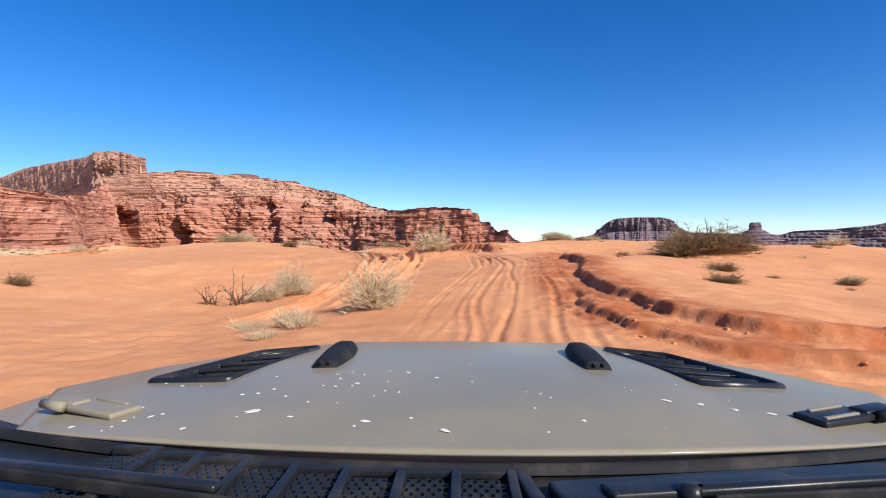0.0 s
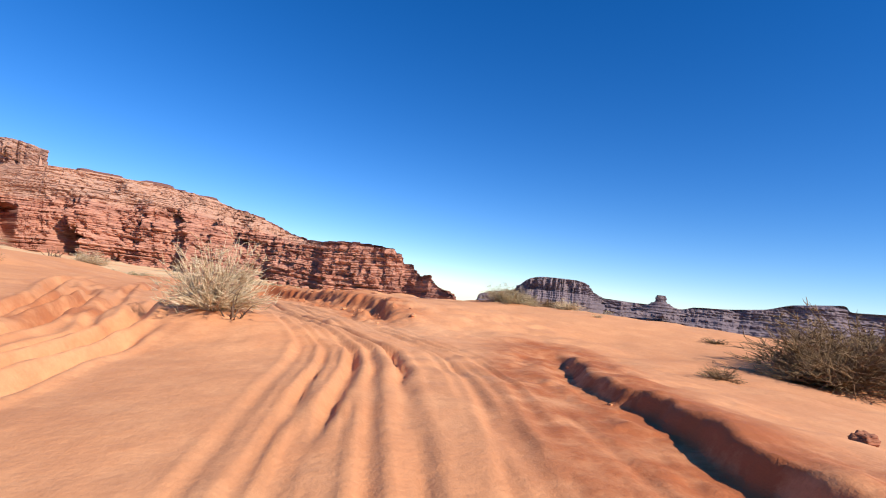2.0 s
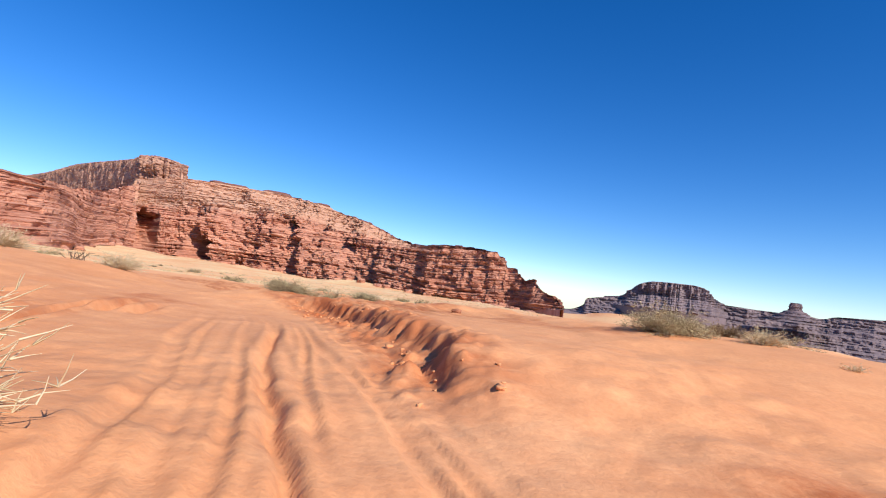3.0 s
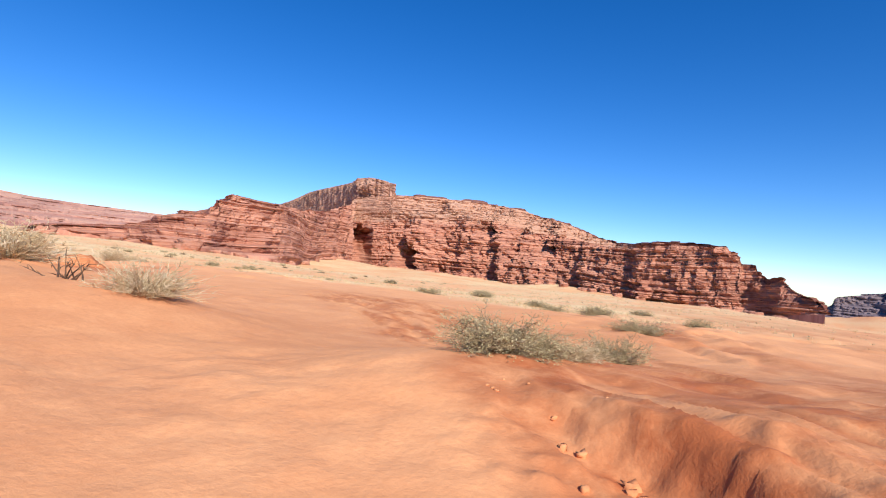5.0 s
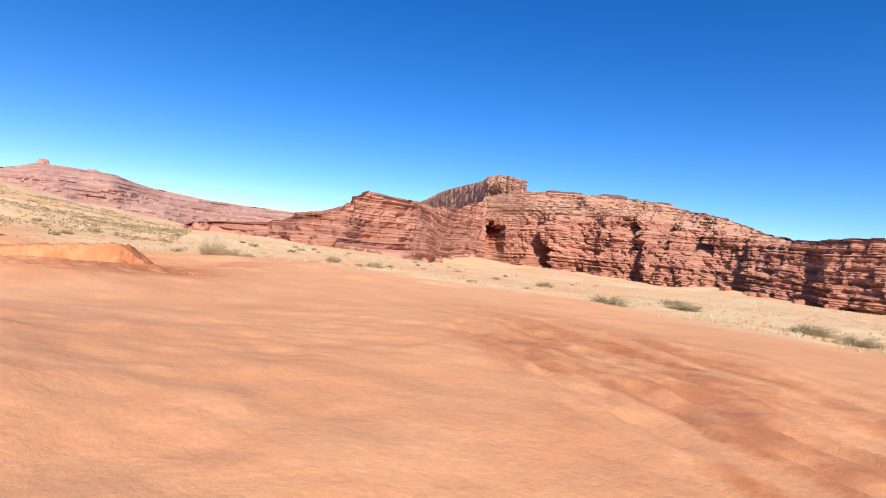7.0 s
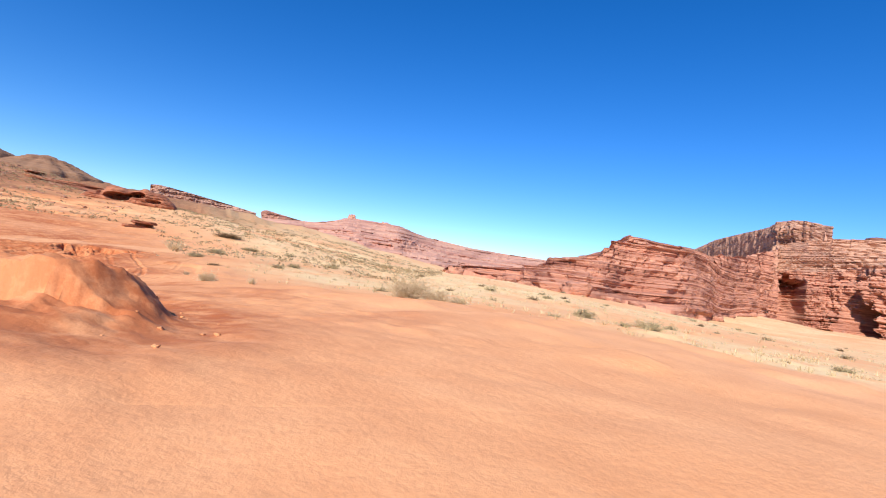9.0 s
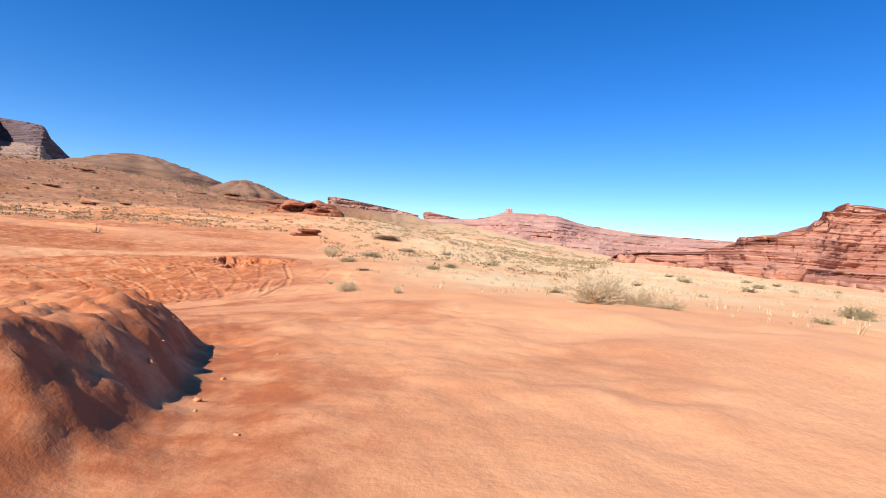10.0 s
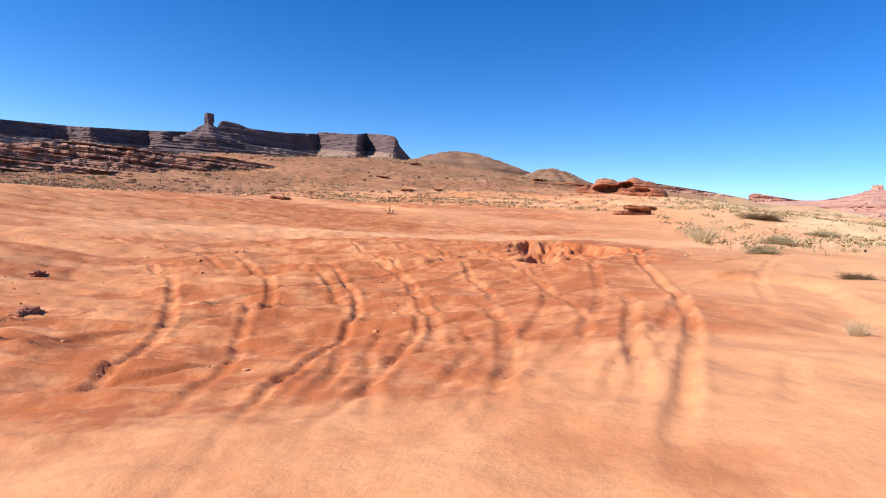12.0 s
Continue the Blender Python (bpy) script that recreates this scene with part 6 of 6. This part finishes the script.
def make_spire(name, az, d, low, neck, top, base_r, neck_r, seed, label, mat):
    """A rock tower on a spreading foot of rubble."""
    x0, y0, _ = bearing(az, d, 0)
    z = [1 + d * math.tan(radians(e)) for e in (low, neck, top)]
    a = np.linspace(0, 2 * math.pi, 90, endpoint=False)[:, None]
    s = np.linspace(0, 1, 60)[None]
    zz = np.where(s < 0.6, z[0] + (z[1] - z[0]) * s / 0.6, z[1] + (z[2] - z[1]) * np.clip((s - 0.6) / 0.37, 0, 1))
    r = np.where(s < 0.6, base_r + (neck_r * 1.15 - base_r) * (s / 0.6) ** 0.75, neck_r * np.where(s < 0.97, 1 - 0.12 * (s - 0.6) / 0.4, (1 - s) / 0.03 + 1e-3))
    r = r * (1 + 0.16 * fbm(np.cos(a) * 1.6 + 3, np.sin(a) * 1.6 + s * 1.5, 3, seed)) * (1 + 0.10 * strata(zz + 0 * a, seed + 1, (z[2] - z[0]) / 22) + 0.06 * beds_of(zz + 0 * a + 200, a * 60 + 0 * zz, seed + 4, (z[2] - z[0]) / 30, 14.0))
    zz = zz + 0 * a
    me = sheet(name, np.stack([x0 + r * np.cos(a), y0 + r * np.sin(a), zz], -1), mat, wrap=True)
    me.shade_flat()
    me.attributes.new("bed", "FLOAT", "POINT").data.foreach_set("value", zz.ravel().astype(np.float32))
    return tagged(new(name, me), label, "spire")


make_spire("rock_tower", 137.7, 3400, 3.6, 7.2, 8.35, 400, 25, 131, "distant dark rock tower on a terraced base", SHADED_MESA)
make_spire("rock_tower", -31.0, 2880, 0.2, 1.25, 1.95, 150, 26, 135, "distant slim rock tower on the canyon rim", HAZY_ROCK)
make_spire("rock_tower", 49.6, 2400, 0.9, 2.65, 3.05, 150, 62, 137, "distant pale rock knob behind the cliff", PINK_ROCK)

# caprock left standing on the ridge and on the far shale hill, and low mesas beyond the slope
for az, wide, e0, e1 in ((75.4, 9, 4.0, 4.55), (71.7, 16, 3.7, 4.25)):
    x, y, z = bearing(az, 1745, 1 + 1745 * math.tan(radians(e0)))
    make_slab("caprock", x, y, z, (wide, wide, 1745 * math.tan(radians(e1 - e0))), 15, 140 + wide, "caprock knob standing on the far shale hill", PINK_ROCK)
for k, (az, wide, e) in enumerate(((24.9, 30, 6.62), (26.0, 12, 6.68), (20.5, 24, 6.62), (16.0, 16, 6.05))):
    a = radians(az)
    d = (705, 705, 700, 640)[k] * 1.15
    make_slab("caprock", -math.sin(a) * d, math.cos(a) * d, 1.5 + d * math.tan(radians(e)), (0.8 * wide, 8, 3.2), az, 150 + k, "", CAP_ROCK, cliff, 0.12)
tagged(rock_wall("mesa", columns_at([(79.5, 2600, 1.6, 2640, 3.1), (81.5, 2560, 1.6, 2600, 3.35), (84.0, 2540, 1.6, 2570, 3.75), (84.4, 2560, 1.6, 2590, 3.6)]), 160, 40, PINK_ROCK,
       cliff=0.8, setback=0.7, rib=8, rib_size=80, bed=4, bed_step=12, seed=161, back=120, bands=("cliff_band", "rim")), "small distant pale red mesa", "mesa")
tagged(rock_wall("mesa", columns_at([(85.0, 2300, 2.0, 2340, 3.3), (88.5, 2280, 2.4, 2330, 3.85), (91.5, 2260, 2.8, 2300, 4.25), (93.8, 2260, 2.8, 2290, 4.5), (94.6, 2300, 2.8, 2330, 4.4)]), 260, 40, BUTTE_ROCK,
       cliff=0.8, setback=0.7, rib=8, rib_size=90, bed=5, bed_step=14, seed=171, back=150, bands=("cliff_band", "rim")), "long low distant purple mesa rim", "mesa")


def make_stones():
    """Small broken stones strewn over the slope, beyond counting."""
    rng = np.random.default_rng(53)
    n = 5200
    d, a = 70 + 260 * rng.random(n) ** 1.1, np.radians(rng.uniform(92, 160, n))
    x, y = HEART[0] - np.sin(a) * d, HEART[1] + np.cos(a) * d
    keep = rng.random(n) < (0.12 + 0.88 * smooth(0.0, 0.5, fbm(x / 22, y / 22, 3, 451) + 0.25)) * smooth(75, 120, d + 0.6 * (np.degrees(a) - 110))
    x, y, d = x[keep], y[keep], d[keep]
    z = ground(x, y)
    n = len(x)
    size = rng.uniform(0.12, 0.5, n) ** 1.3 * (0.8 + d / 150)
    corner = np.array([(-1, -1, -0.6), (1, -1, -0.6), (1, 1, -0.6), (-1, 1, -0.6), (-1, -1, 0.5), (1, -1, 0.5), (1, 1, 0.5), (-1, 1, 0.5)], float)
    p = corner[None] * rng.uniform(0.55, 1.1, (n, 8, 3)) * np.array([1.0, 0.8, 0.55])
    t = rng.uniform(0, 2 * math.pi, n)[:, None]
    px, py = p[..., 0] * np.cos(t) - p[..., 1] * np.sin(t), p[..., 0] * np.sin(t) + p[..., 1] * np.cos(t)
    pts = np.stack([x[:, None] + px * size[:, None], y[:, None] + py * size[:, None], z[:, None] + p[..., 2] * size[:, None]], -1)
    q = np.array([(3, 2, 1, 0), (4, 5, 6, 7), (0, 1, 5, 4), (1, 2, 6, 5), (2, 3, 7, 6), (3, 0, 4, 7)])
    me = mesh_of("scattered_stones", pts.reshape(-1, 3), (q[None] + 8 * np.arange(n)[:, None, None]).reshape(-1, 4), DARK_LEDGE)
    me.shade_flat()
    return tagged(new("scattered_stones", me), "small broken red-brown stones strewn over the slope", "stones", kind="stuff")


make_stones()


def make_clods():
    """Lumps of crusted sand fallen from the cut banks, beyond counting."""
    rng = np.random.default_rng(67)
    spots = []
    for line, n, out, big in ((BANK_R, 22, 0.25, 0.03), (BANK_S, 18, 0.2, 0.025), (BANK_C, 70, 0.3, 0.05), (BANK_L, 34, 0.5, 0.04)):
        line = np.array(line)
        k = rng.integers(0, len(line) - 1, n)
        p = line[k] + (line[k + 1] - line[k]) * rng.random(n)[:, None]
        way = (line[k + 1] - line[k]) / np.linalg.norm(line[k + 1] - line[k], axis=1)[:, None]
        p = p + np.stack([-way[:, 1], way[:, 0]], 1) * (rng.normal(0.15, 1, n) * out)[:, None]
        spots.append(np.column_stack([p, rng.uniform(0.2, 1, n) ** 2 * big + 0.015]))
    n = 90
    spots.append(np.column_stack([rng.uniform(-60, -47, n), rng.uniform(39, 50, n), rng.uniform(0.2, 1, n) ** 2 * 0.045 + 0.012]))
    spots = np.concatenate(spots)
    z = ground(spots[:, 0], spots[:, 1])
    ball = ball_points(8, 6)
    pts = []
    for (x, y, s), h in zip(spots, z):
        p = np.sign(ball) * np.abs(ball) ** 0.6 * (1 + 0.30 * rng.normal(0, 1, ball.shape[:2])[..., None]) * np.array([1, rng.uniform(0.6, 1), rng.uniform(0.45, 0.75)]) * s
        p[:, 0], p[:, -1] = p[:, 0].mean(0), p[:, -1].mean(0)
        t = rng.uniform(0, 6.28)
        pts.append(np.stack([x + p[..., 0] * math.cos(t) - p[..., 1] * math.sin(t), y + p[..., 0] * math.sin(t) + p[..., 1] * math.cos(t), h + 0.2 * s + p[..., 2]], -1).reshape(-1, 3))
    q = quads(8, 6, True)
    me = mesh_of("sand_clods", np.concatenate(pts), (q[None] + 48 * np.arange(len(pts))[:, None, None]).reshape(-1, 4), SAND)
    me.attributes.new("churn_shade", "FLOAT", "POINT").data.foreach_set("value", np.full(48 * len(pts), 0.45, np.float32))
    return tagged(new("sand_clods", me), "crusted red sand lumps fallen from cut banks", "clods", kind="stuff")


make_clods()

# fallen blocks along the cliff's foot
rng = np.random.default_rng(31)
feet = np.array(CLIFF)[:, :3]
for k in range(70):
    i = int(rng.integers(1, len(feet) - 2))
    p = feet[i] + (feet[i + 1] - feet[i]) * rng.random()
    to_track = np.array([-10.0, 45.0]) - p[:2]
    p[:2] += to_track / np.linalg.norm(to_track) * rng.uniform(1, 14)
    s = rng.uniform(0.8, 2.6)
    make_slab("fallen_block", p[0], p[1], height_at(p[0], p[1]) + 0.3 * s, (s, s * rng.uniform(0.6, 1.2), s * rng.uniform(0.45, 0.8)), rng.uniform(0, 360), 900 + k, "", RED_ROCK, cliff, 0.3, 18, 12)
